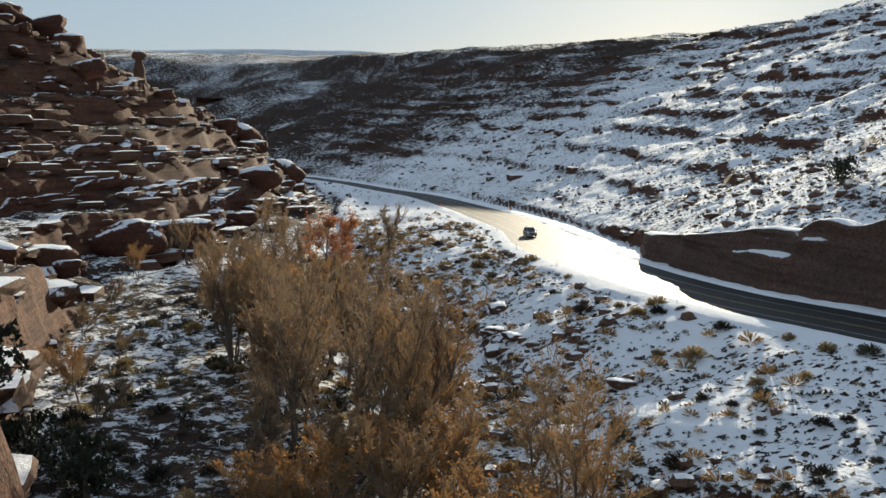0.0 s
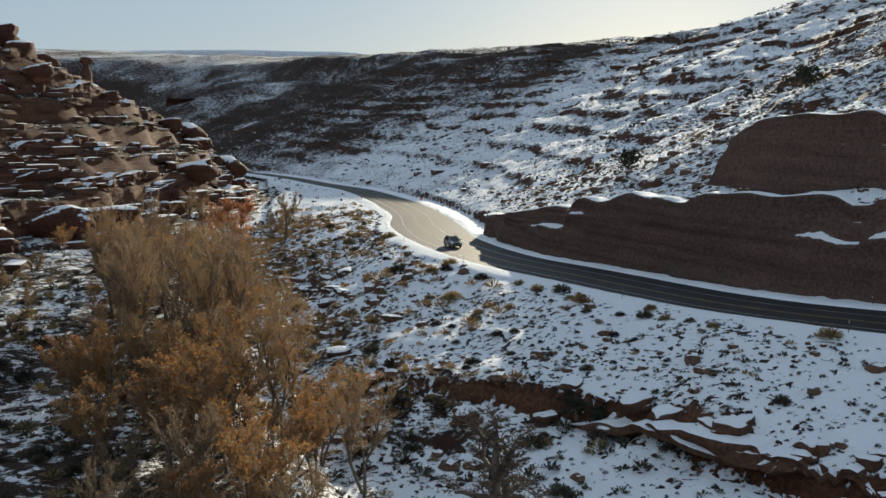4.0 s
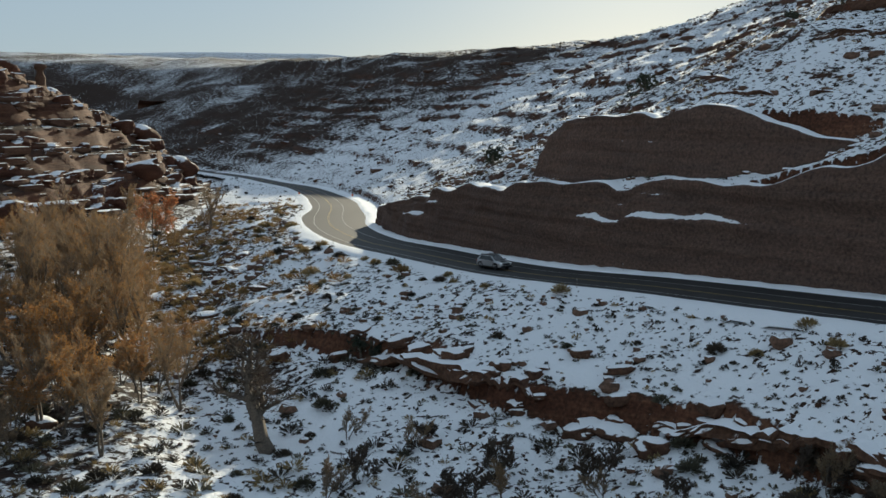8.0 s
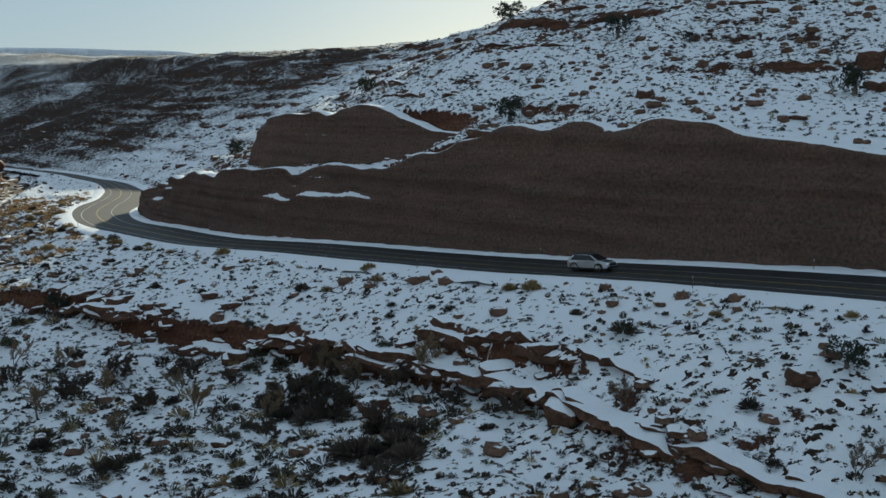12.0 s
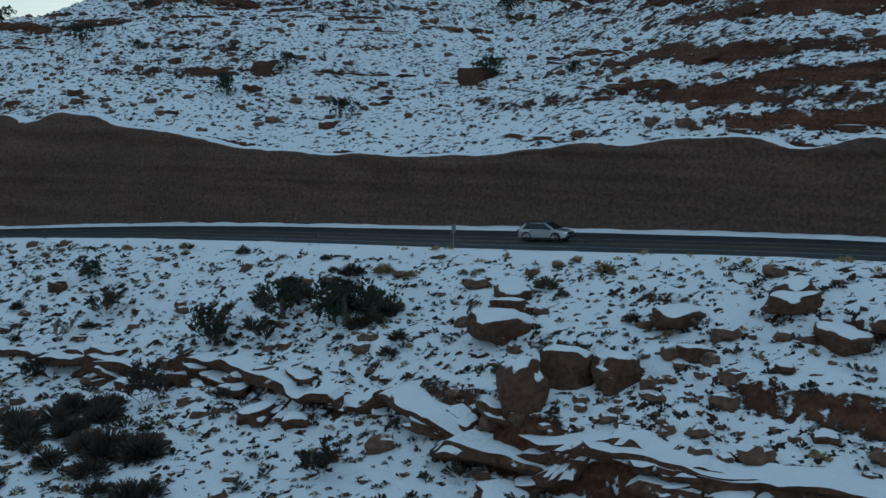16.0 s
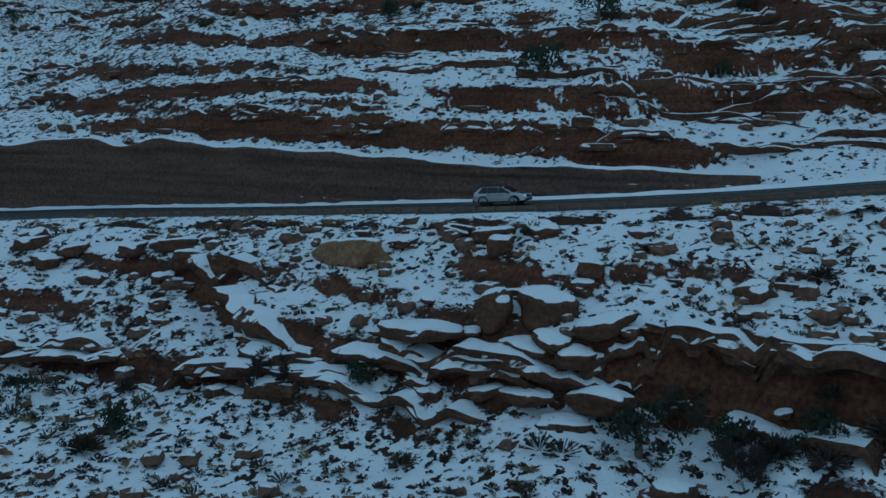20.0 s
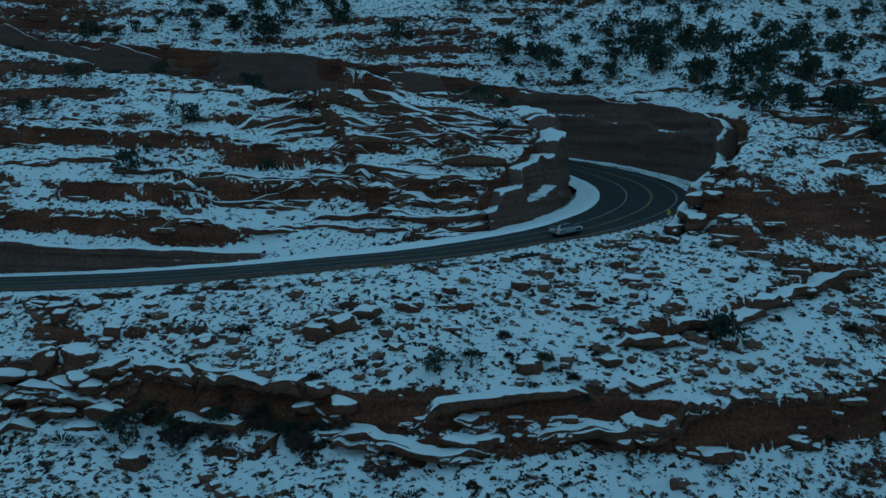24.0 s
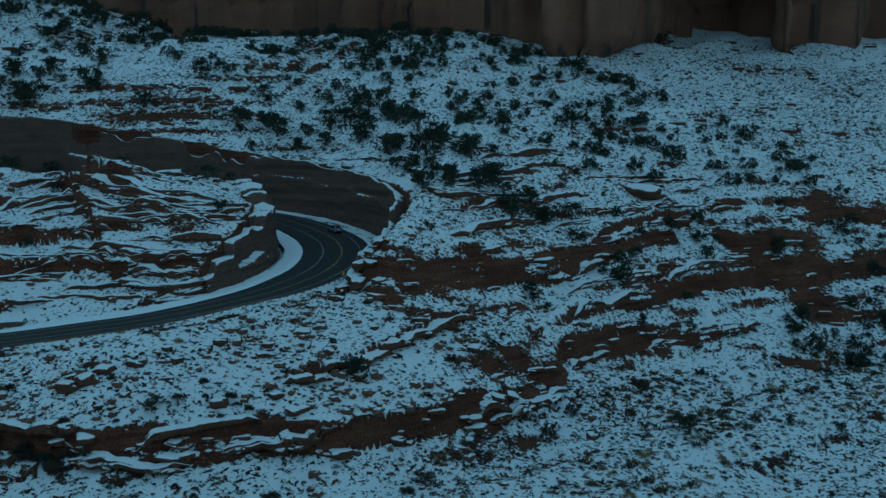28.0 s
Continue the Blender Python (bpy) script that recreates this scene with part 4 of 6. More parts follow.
on_hill = (hill["wb"] > 0.5) & (hill["rise"] > 2) & (hill["rise"] < 110)
ledges(hill, on_hill & (hill["y"] > 125), 46, 2.0, 7.0, 40, 905, "massive red sandstone ledge on the western hill", "ledges on the western hill", RED_ROCK, 4.0)
ledges(hill, on_hill & (hill["y"] <= 125), 26, 2.0, 7.0, 34, 907, "massive tan sandstone ledge above the creek", "ledges on the western hill", TAN_ROCK, 4.0)

for (line, along), drop in STEPS:
    start = {"x": np.interp(np.arange(1, along[-1] - 6, 7.0), along, line[:, 0]), "y": np.interp(np.arange(1, along[-1] - 6, 7.0), along, line[:, 1])}
    ledges(start, start["x"] == start["x"], 9, 0.7 * drop, 1.1 * drop, 13, 908, "broken sandstone ledge with snow along its top", "ledges on the slopes", BOULDER_ROCK, 2.0, 0.2, 0.7)

# grass along the guard rail
vg = field(5000, 120, 275, -225, -40, 31)
vm = take(vg, (vg["side"] < 0) & (vg["e"] > 0.7) & (vg["e"] < 3.4) & (vg["w"] < 0.9))
rzv = nearest(RL, RS, vm["x"], vm["y"])[3][:, 0]
joined("verge_grass", TUFTS, np.stack([vm["x"], vm["y"], np.maximum(rzv - 0.16 * np.maximum(vm["e"] - 1.2, 0), vm["z"])], 1), 0.3 + 0.55 * vm["size"] ** 2, vm["turn"], BRUSH_GOLD, "dry straw-coloured grass under the guard rail", "grass")
# far slopes: coarser scrub
far_field = field(16000, -420, 560, 250, 1000, 3)
fs = take(far_field, (far_field["e"] > 4) & (far_field["r"] < 0.65 + 0.4 * far_field["patch"]))
joined("far_scrub", TUFTS_FAR, np.stack([fs["x"], fs["y"], fs["z"]], 1), 0.5 + 1.3 * fs["size"] ** 3, fs["turn"], BRUSH_DARK, "dark scrub on the far canyon side", "shrubs")
east_field = field(30000, 300, 540, -420, 40, 4)
fs = take(east_field, (east_field["e"] > 4) & (east_field["r"] < 0.6 + 0.4 * east_field["patch"]))
joined("east_scrub", TUFTS_FAR, np.stack([fs["x"], fs["y"], fs["z"]], 1), 0.4 + 0.9 * fs["size"] ** 3, fs["turn"], BRUSH_GREY, "dark scrub on the slope below the cliffs", "shrubs")

# thick leafless brush on the creek's floor
TUFTS_BRUSH = [brush_shape(360 + k, 44, 0.07, 0.95) for k in range(4)]
cf = field(46000, -60, 330, -400, 190, 51)
floor_ok = (cf["bd"] < -1.5) & (cf["c"] < 44) & (cf["rise"] < 3) & (cf["steep"] < 0.9)
for lo, hi, mat, nm, lab in ((0.0, 0.30, BRUSH_DARK, "creek_brush", "dark leafless brush thick along the creek"), (0.30, 0.48, BRUSH_GREY, "creek_sagebrush", "grey-green brush thick along the creek"),
                             (0.60, 0.80, BRUSH_GOLD, "creek_grass", "dry golden brush thick along the creek")):
    b = take(cf, floor_ok & (cf["r"] >= lo) & (cf["r"] < hi - 0.20 * (cf["y"] < -20) + 0.45 * (cf["y"] < -275) + 0.16 * (np.abs(cf["y"] - 20) < 45) - 0.12 * (lo > 0.5) * (cf["y"] < 60) + 0.35 * cf["patch"]))
    joined(nm, TUFTS_BRUSH, np.stack([b["x"], b["y"], b["z"] - 0.05], 1), 0.5 + 1.0 * b["size"] ** 2.2, b["turn"], mat, lab, "shrubs")

# golden brush on the slope between the creek and the road's northern curve
gf = field(9000, -30, 60, 60, 300, 52)
b = take(gf, (gf["side"] < 0) & (gf["wb"] < 0.5) & (gf["e"] > 5) & (gf["r"] < 0.10 + 0.5 * sstep(16, 30, gf["e"]) + 0.4 * gf["patch"]) & ((gf["y"] > 84) | (gf["bd"] < 3)))
joined("rabbitbrush_thicket", TUFTS_BRUSH, np.stack([b["x"], b["y"], b["z"] - 0.05], 1), 0.55 + 1.0 * b["size"] ** 2.2, b["turn"], BRUSH_RUST, "golden and rust-brown brush thick on the creek slope", "shrubs")

# shrubs that stand out, one by one
shrub_meshes = [[mesh_data("shrub", v, f, mat) for v, f in TUFTS_FINE] for mat in (BRUSH_GOLD, BRUSH_GREY, BRUSH_DARK)]
SHRUB_LABEL = ("golden dried rabbitbrush rising out of the snow", "grey-green sagebrush rising out of the snow", "dark leafless bush rising out of the snow")
big = field(4400, -45, 240, -285, 245, 6)
road_edge = (big["e"] > 2.6) & (big["e"] < 9) & (big["side"] < 0) & (big["w"] < 0.5) & (big["r"] < 0.33 + 0.3 * (big["y"] > -90))
bank = (big["wb"] < 0.5) & (big["side"] < 0) & (big["w"] < 0.5) & (big["e"] > 9) & (big["r"] < 0.14 + 0.16 * (big["y"] > -90)) & (big["steep"] < 0.8)
thicket = (big["side"] < 0) & (big["y"] > 85) & (big["e"] > 7) & (big["c"] < 34) & (big["r"] < 0.6)
brake = (big["y"] < 80) & (big["c"] < 30) & (big["e"] > 8) & (big["r"] < 0.18 + 0.5 * (big["x"] < 40)) & (big["w"] < 0.5)
pick = take(big, road_edge | bank | thicket | brake)
for k in range(min(600, len(pick["x"]))):
    gold = pick["y"][k] > 90 or pick["e"][k] < 9
    kind = 0 if (gold and k % 3) else 1 + (k % 2)
    sz = (0.7 + 0.9 * pick["size"][k] ** 2) * (1.25 if pick["y"][k] > 90 else 1.0)
    ob = new(("rabbitbrush", "sagebrush", "bush")[kind], shrub_meshes[kind][k % 4])
    ob.matrix_basis = Matrix.LocRotScale((pick["x"][k], pick["y"][k], pick["z"][k] - 0.05), Euler((0, 0, pick["turn"][k])), (sz, sz, sz * 0.95))
    tagged(ob, SHRUB_LABEL[kind], "shrub", "shrubs on the canyon bench")
# dark brush crowded into the hollows under the ledges
DARK_BRUSH = mesh_data("bush", *brush_shape(380, 420, 0.03, 1.0, 0.0), DEAD_TWIG)
brush_rng = random.Random(77)
for x, y, rx, ry, count in ((74, 8, 5, 9, 26), (80, -14, 4, 8, 20), (104, -62, 4, 10, 24), (106, -76, 4, 5, 12), (152, -181, 2.5, 7, 14), (153, -192, 3, 5, 12), (126, -52, 3, 4, 6), (129, -64, 2.5, 4, 6), (96, -44, 4, 6, 10)):
    for k in range(count):
        a, r = brush_rng.uniform(0, 6.28), math.sqrt(brush_rng.random())
        px, py, sz = x + rx * r * math.cos(a), y + ry * r * math.sin(a), brush_rng.uniform(0.8, 1.9)
        ob = new("bush", DARK_BRUSH if k % 3 else shrub_meshes[2][k % 4])
        ob.matrix_basis = Matrix.LocRotScale((px, py, float(sheet_height([px], [py])[0]) - 0.05), Euler((0, 0, a)), (sz * 1.15, sz, sz))
        tagged(ob, "dark leafless bush in the shade of the creek ledge", "shrub", "bushes under the creek ledge")


def ground_at(x, y):
    return float(sheet_height([x], [y])[0])


# boulders that stand out
bl = field(3000, -20, 270, -300, 190, 9)
lip_zone = (np.abs(bl["bd"] - 1) < 4) & (bl["wb"] < 0.5) & (bl["r"] < 0.8)
talus = (bl["y"] < -95) & (bl["y"] > -235) & (bl["e"] > 5) & (bl["bd"] > 0) & (bl["r"] < 0.9)
ledge_foot = (bl["over"] > 4) & (bl["over"] < 60) & (bl["r"] < 0.10)
bl2 = take(bl, (lip_zone & (bl["side"] < 0) | talus & (bl["side"] < 0) | ledge_foot) & (bl["w"] < 0.6))
for k in range(min(270, len(bl2["x"]))):
    sz = 0.6 + 1.3 * bl2["size"][k] ** 2.5
    ob = new("boulder", big_meshes[k % 8])
    ob.matrix_basis = Matrix.LocRotScale((bl2["x"][k], bl2["y"][k], bl2["z"][k] + 0.12 * sz), Euler((0.15 * math.sin(k), 0.15 * math.cos(3 * k), bl2["turn"][k])), (sz, sz, sz))
    tagged(ob, "squared sandstone boulder with snow on top", "boulder", "boulders below the road")
# blocks fallen from the ledge along the creek
lf = field(60000, 30, 230, -290, 60, 14)
lk = take(lf, (np.abs(lf["bd"]) < 2) & (lf["steep"] > 0.5) & (lf["side"] < 0) & (lf["w"] < 0.5) & (lf["wb"] < 0.5) & (lf["e"] > 6))
for k in range(min(170, len(lk["x"]))):
    sz = 0.7 + 1.5 * lk["size"][k] ** 2
    ob = new("block", big_meshes[(0, 2, 5, 4, 6)[k % 5]])
    ob.matrix_basis = Matrix.LocRotScale((lk["x"][k], lk["y"][k], lk["z"][k] + 0.1 * sz), Euler((0.2 * math.sin(k), 0.2 * math.cos(3 * k), lk["turn"][k])), (sz, sz, sz * 0.9))
    tagged(ob, "broken sandstone block on the creek ledge", "boulder", "blocks on the creek ledge")
# the cluster of great slabs on the creek bank: x, y, height of the top, length, width, thickness, turn
for k, (x, y, top, sx, sy, sz, turn) in enumerate(((146.8, -151.5, 15.0, 3.6, 2.5, 1.1, 1.2), (149.4, -157.2, 17.0, 1.7, 1.4, 1.5, 0.3), (151.2, -160.3, 17.2, 2.3, 1.9, 1.3, 0.9), (148.0, -161.0, 14.6, 2.3, 1.5, 0.9, 1.1),
                                                   (148.8, -164.4, 14.6, 1.9, 1.5, 1.0, 0.7), (146.3, -157.6, 13.2, 2.2, 1.2, 0.9, 1.4), (146.0, -161.6, 11.8, 2.6, 1.4, 0.9, 1.2), (147.6, -167.2, 12.0, 2.2, 1.4, 0.9, 1.6),
                                                   (144.4, -154.6, 10.9, 1.7, 1.2, 0.8, 0.4), (145.6, -165.6, 10.4, 1.8, 1.2, 0.8, 2.0), (150.6, -155.2, 16.2, 1.3, 1.0, 0.8, 2.2), (144.6, -148.4, 12.4, 2.0, 1.3, 0.8, 1.0))):
    ob = new("slab", big_meshes[(4, 3, 7, 2, 6, 0)[k % 6]])
    ob.matrix_basis = Matrix.LocRotScale((x, y, top - 0.55 * sz), Euler((0.08 * math.sin(2 * k), 0.08 * math.cos(k), turn)), (sx, sy * 1.2, sz * 1.7))
    tagged(ob, "great flat-topped sandstone slab under thick snow", "boulder", "slabs on the creek bank")
# great boulders on the slope below the cut, sunk into it
for k, (x, y, sx, sy, sz, kind) in enumerate(((133, -79.5, 2.5, 2.0, 2.2, 4), (127, -91, 1.8, 1.6, 2.4, 3), (131, -90.5, 1.8, 1.6, 1.9, 7), (133, -93.2, 1.6, 1.4, 1.8, 1), (138, -74, 1.7, 1.4, 1.5, 0), (135.5, -77, 1.5, 1.2, 1.2, 2),
                                              (142, -89.5, 2.6, 1.5, 1.5, 4), (145, -101, 2.0, 1.3, 1.3, 6), (151, -116, 2.4, 1.3, 1.4, 0), (148.5, -112, 1.9, 1.2, 1.2, 2), (163.5, -187, 1.8, 1.5, 1.4, 1), (166, -189.5, 2.0, 1.6, 1.4, 3),
                                              (157, -152, 1.5, 1.2, 1.1, 5), (143.5, -174.5, 1.6, 1.4, 1.2, 1), (254, -262, 4.0, 2.6, 2.4, 4), (312, -287, 6.0, 4.0, 3.0, 6), (262, -160, 3.6, 2.4, 2.0, 4), (190, 14, 3.2, 2.6, 2.4, 5), (160, 44, 2.6, 2.0, 2.0, 1))):
    ob = new("boulder", big_meshes[kind])
    ob.matrix_basis = Matrix.LocRotScale((x, y, ground_at(x, y) + 0.22 * sz), Euler((0.1 * math.sin(k), 0.1 * math.cos(3 * k), 1.1 * k)), (sx, sy * 1.2, sz * 1.5))
    tagged(ob, "great sandstone boulder with a cap of snow", "boulder", "boulders below the road")
# stacked beds at the nose where the outer cut begins
for k, (s_at, off, up, sx, sy, sz, kind) in enumerate(((-33, 7.5, 0.6, 2.2, 1.6, 1.4, 2), (-30, 7.8, 2.4, 2.6, 1.8, 1.7, 4), (-27, 8.2, 4.6, 2.8, 2.0, 1.8, 6), (-24, 8.6, 6.6, 2.8, 2.0, 1.8, 0), (-20.5, 8.8, 8.2, 2.8, 2.0, 1.7, 3), (-31.5, 10.5, 1.6, 2.6, 2.0, 1.6, 7),
                                                    (-27, 11.0, 5.2, 3.0, 2.2, 1.8, 4), (-29, 9.0, 0.8, 2.8, 2.0, 1.8, 2), (-25, 7.4, 2.6, 2.8, 1.8, 2.0, 0), (-22, 8.0, 4.6, 2.8, 1.8, 2.0, 6))):
    spot = [float(np.interp(S_APEX + s_at, RS, RL[:, i])) for i in range(4)]
    j = int(np.searchsorted(RS, S_APEX + s_at))
    along = Vector(RL[j + 1, :2] - RL[j - 1, :2]).normalized()
    ob = new("block", big_meshes[kind])
    ob.matrix_basis = Matrix.LocRotScale((spot[0] + along.y * (spot[3] + off), spot[1] - along.x * (spot[3] + off), spot[2] + up), Euler((0.05 * math.sin(k), 0.05 * math.cos(k), math.atan2(along.y, along.x) + 0.2 * math.sin(3 * k))), (sx, sy, sz * 1.3))
    tagged(ob, "squared bed of brown sandstone at the end of the road cut", "rock", "beds at the end of the road cut")
tan_block = new("outcrop", mesh_data("outcrop", *BIG_ROCKS[2], TAN_ROCK, True))
tan_block.matrix_basis = Matrix.LocRotScale((154, -137.5, ground_at(154, -137.5) + 0.3), Euler((0.05, 0.12, 1.35)), (4.2, 2.0, 3.2))
tagged(tan_block, "bare tan sandstone outcrop in the snowy slope", "rock")
log_bm = bmesh.new()
bmesh.ops.create_cone(log_bm, cap_ends=True, segments=8, radius1=0.26, radius2=0.12, depth=6.0, matrix=pose(0, 0, 0, 0, 90, 0))
log_me = bpy.data.meshes.new("log")
log_bm.to_mesh(log_me)
log_bm.free()
log_me.materials.append(BARK)
log = new("log", log_me)
log.matrix_basis = pose(131.5, -109, ground_at(131.5, -109) + 0.2, 0, 0, 118)
tagged(log, "fallen grey log lying on the snow", "log")
# rounded boulders on the western hill
wf = field(2600, -260, -15, 120, 420, 12)
wk = take(wf, (wf["wb"] > 0.5) & (wf["rise"] > 3) & (wf["r"] < 0.4))
for k in range(min(230, len(wk["x"]))):
    sz = 2.0 + 5.5 * wk["size"][k] ** 3
    ob = new("rounded_rock", hill_meshes[(1, 3, 5, 7)[k % 4]])
    ob.matrix_basis = Matrix.LocRotScale((wk["x"][k], wk["y"][k], wk["z"][k] + 0.25 * sz), Euler((0.2 * math.sin(k), 0.2 * math.cos(2 * k), wk["turn"][k])), (sz * 1.15, sz, sz))
    tagged(ob, "rounded red sandstone boulder on the rocky hill", "boulder", "boulders on the western hill")


# ---- trees ----
def tree_shape(seed, height, spread, stems, leaves, leaf_size, twig=0.033, thick=0.022, wobble=0.16):
    """Tapered trunk and limbs, a crown of fine twigs, and the leaves left on them."""
    rng = random.Random(seed)
    wood, twigs, leaf = ([], []), ([], []), ([], [])
    tips = []

    def tube(p, q, r0, r1):
        d = (q - p).normalized()
        s = d.cross(Vector((0.31, 0.77, 0.2))).normalized()
        t = d.cross(s)
        i = len(wood[0])
        for c, r in ((p, r0), (q, r1)):
            for k in range(4):
                a = k * math.pi / 2
                wood[0].append(tuple(c + (s * math.cos(a) + t * math.sin(a)) * r))
        for k in range(4):
            wood[1].append((i + k, i + (k + 1) % 4, i + 4 + (k + 1) % 4, i + 4 + k))

    def sliver(store, p, q, w):
        s = (q - p).cross(Vector((rng.uniform(-1, 1), rng.uniform(-1, 1), rng.uniform(-1, 1)))).normalized() * w
        i = len(store[0])
        store[0].extend([tuple(p + s), tuple(p - s), tuple(q)])
        store[1].append((i, i + 1, i + 2))

    def grow(p, d, length, r, level):
        steps = (5, 4, 3, 2)[level]
        for k in range(steps):
            d = (d + Vector((rng.gauss(0, wobble), rng.gauss(0, wobble), rng.gauss(0.05, 0.5 * wobble)))).normalized()
            q = p + d * length / steps
            r1 = max(0.012, r * (1 - 0.62 * (k + 1) / steps))
            if level < 2:
                tube(p, q, r * (1 - 0.62 * k / steps), r1)
            else:
                sliver(twigs, p, q + d * 0.1, twig * (1.5 if level == 2 else 1))
            if level < 3 and (k > 0 or level > 0):
                for c in range((2, 3, 3)[level] if stems > 1 else (3, 3, 3)[level]):
                    a, out = rng.uniform(0, 6.28), rng.uniform(0.35, 0.95) * spread
                    side = Vector((math.cos(a), math.sin(a), 0))
                    nd_ = (d + side * out).normalized()
                    grow(q, nd_, length * rng.uniform(0.30, 0.55) * (1 - 0.08 * k), r1 * 0.6, level + 1)
            elif level == 3:
                for c in range(1 + (k == 1)):
                    t = (d + Vector((rng.gauss(0, 0.6), rng.gauss(0, 0.6), rng.gauss(0.15, 0.4)))).normalized()
                    e = q + t * rng.uniform(0.4, 0.9) * length * 0.6
                    sliver(twigs, q, e, twig * 0.8)
                    tips.append(e)
            p = q

    for s in range(stems):
        a = rng.uniform(0, 6.28)
        lean = 0.0 if stems == 1 else rng.uniform(0.08, 0.30)
        grow(Vector((0.25 * math.cos(a), 0.25 * math.sin(a), -0.3)) if stems > 1 else Vector((0, 0, -0.3)),
             Vector((lean * math.cos(a), lean * math.sin(a), 1)).normalized(), height * rng.uniform(0.62, 0.8), thick * height / math.sqrt(stems), 0)
    for k in range(leaves):
        e = rng.choice(tips) + Vector((rng.gauss(0, 0.2), rng.gauss(0, 0.2), rng.gauss(0, 0.2)))
        sliver(leaf, e, e + Vector((rng.uniform(-1, 1), rng.uniform(-1, 1), rng.uniform(-1, 1))) * leaf_size * 1.6, leaf_size * 0.6)
    return wood, twigs, leaf


def tree(name, label, shape, leaf_material, twig_material=TWIG):
    root = empty(name, label, "tree", "trees along the creek")
    wood, twigs, leaf = shape
    under("trunk", mesh_data("trunk", *wood, BARK, True), root)
    under("crown", mesh_data("crown", *twigs, twig_material), root)
    if leaf[1]:
        under("leaves", mesh_data("leaves", *leaf, leaf_material), root)
    return root


TREES = [tree("cottonwood_tree", "tall bare cottonwood with a few gold leaves", tree_shape(11, 15, 0.75, 2, 500, 0.13), LEAF_GOLD),
         tree("cottonwood_tree", "slender bare cottonwood on the creek flat", tree_shape(12, 13, 0.6, 2, 120, 0.13), LEAF_GOLD),
         tree("cottonwood_tree", "cottonwood with dry gold leaves still on", tree_shape(13, 11, 0.75, 2, 2200, 0.14), LEAF_GOLD),
         tree("willow_tree", "low spreading bare willow", tree_shape(14, 8, 1.0, 2, 0, 0.1, 0.04), LEAF_GOLD),
         tree("cottonwood_tree", "broad cottonwood in rust-red leaf", tree_shape(15, 12, 1.0, 2, 3200, 0.2), LEAF_RED),
         tree("dead_tree", "gnarled dead cottonwood with bare crooked limbs", tree_shape(16, 9, 1.7, 1, 0, 0.1, 0.03, 0.06, 0.34), LEAF_GOLD, DEAD_TWIG),
         # willow-like stems in the dead tree's dark twigs: creek-floor shade put into colour
         tree("thicket_shrub", "leafless thicket shrub on the creek floor, twigs darkened for shade", tree_shape(17, 4.4, 1.25, 4, 0, 0.1, 0.035, 0.02, 0.22), LEAF_GOLD, DEAD_TWIG)]


def plant(ob, x, y, turn, scale):
    m = Matrix.LocRotScale((x, y, ground_at(x, y) - 0.1), Euler((0, 0, turn)), None)
    c = copy_thing(ob, m)
    c.scale = (scale, scale, scale)
    return c


rng = random.Random(77)


def grove(count, y0, y1, west, east, gap, kinds, low, high, spots):
    """Trees scattered along the creek between two offsets from its line."""
    done = tries = 0
    while done < count and tries < 5000:
        tries += 1
        y = rng.uniform(y0, y1)
        x = float(np.interp(y, CL[::-1, 1], CL[::-1, 0])) + rng.uniform(west, east)
        if all((x - a) ** 2 + (y - b) ** 2 > gap * gap for a, b in spots):
            spots.append((x, y))
            plant(TREES[rng.choice(kinds)], x, y, rng.uniform(0, 6.28), rng.uniform(low, high))
            done += 1


SPOTS = []
plant(TREES[4], -22.5, 192, 0.4, 1.25)
plant(TREES[5], 30.5, 33.5, 0.8, 1.55)
SPOTS += [(-22.5, 192), (30.5, 33.5)]
grove(34, 84, 142, -15, 3, 3.2, (0, 0, 1, 1, 2), 0.85, 1.25, SPOTS)
grove(30, 44, 84, -21, 1, 3.2, (0, 1, 2, 2, 3), 0.7, 1.05, SPOTS)
grove(9, 26, 44, -24, -9, 4.0, (1, 2, 3), 0.6, 0.9, SPOTS)
grove(16, 142, 190, -22, -2, 4.2, (1, 3, 3), 0.7, 1.0, SPOTS)
grove(16, 190, 262, -38, 16, 5.5, (3, 3, 1), 0.75, 1.15, SPOTS)
grove(9, 96, 200, -46, -26, 6.0, (3, 3, 2), 0.5, 0.8, SPOTS)
for x, y, sc in ((86, 2, 0.75), (79, 7, 0.55), (76, 11, 0.6), (44, 30, 0.5), (46, 12, 0.55), (55, 4, 0.5), (62, 9, 0.6), (70, 2, 0.5), (37, 20, 0.6), (38, 34, 0.5), (12, 52, 0.7), (52, 18, 0.5), (98, -22, 0.4), (107, -40, 0.4), (60, 18, 0.45)):
    plant(TREES[3], x, y, x, sc)
for k, (x, y) in enumerate(((79, 8), (83, 3), (75, 1), (80, -6), (87, -7), (72, 9), (76, 14), (66, 16), (91, -14), (60, 22), (52, 25), (46, 32), (57, 12), (48, 17), (40, 24), (70, -4), (112, -38), (118, -54), (121, -60), (104, -44),
                            (98, -50), (110, -62), (122, -100), (116, -84), (150, -172), (147, -178), (152, -186), (150, -192), (140, -142), (168, -250), (178, -258), (206, -272), (224, -286), (244, -300), (258, -300), (196, -268))):
    plant(TREES[6], x, y, 1.7 * k, 0.55 + 0.4 * math.sin(2.3 * k) ** 2)
for ob in TREES:
    for o in (*ob.children_recursive, ob):
        bpy.data.objects.remove(o)


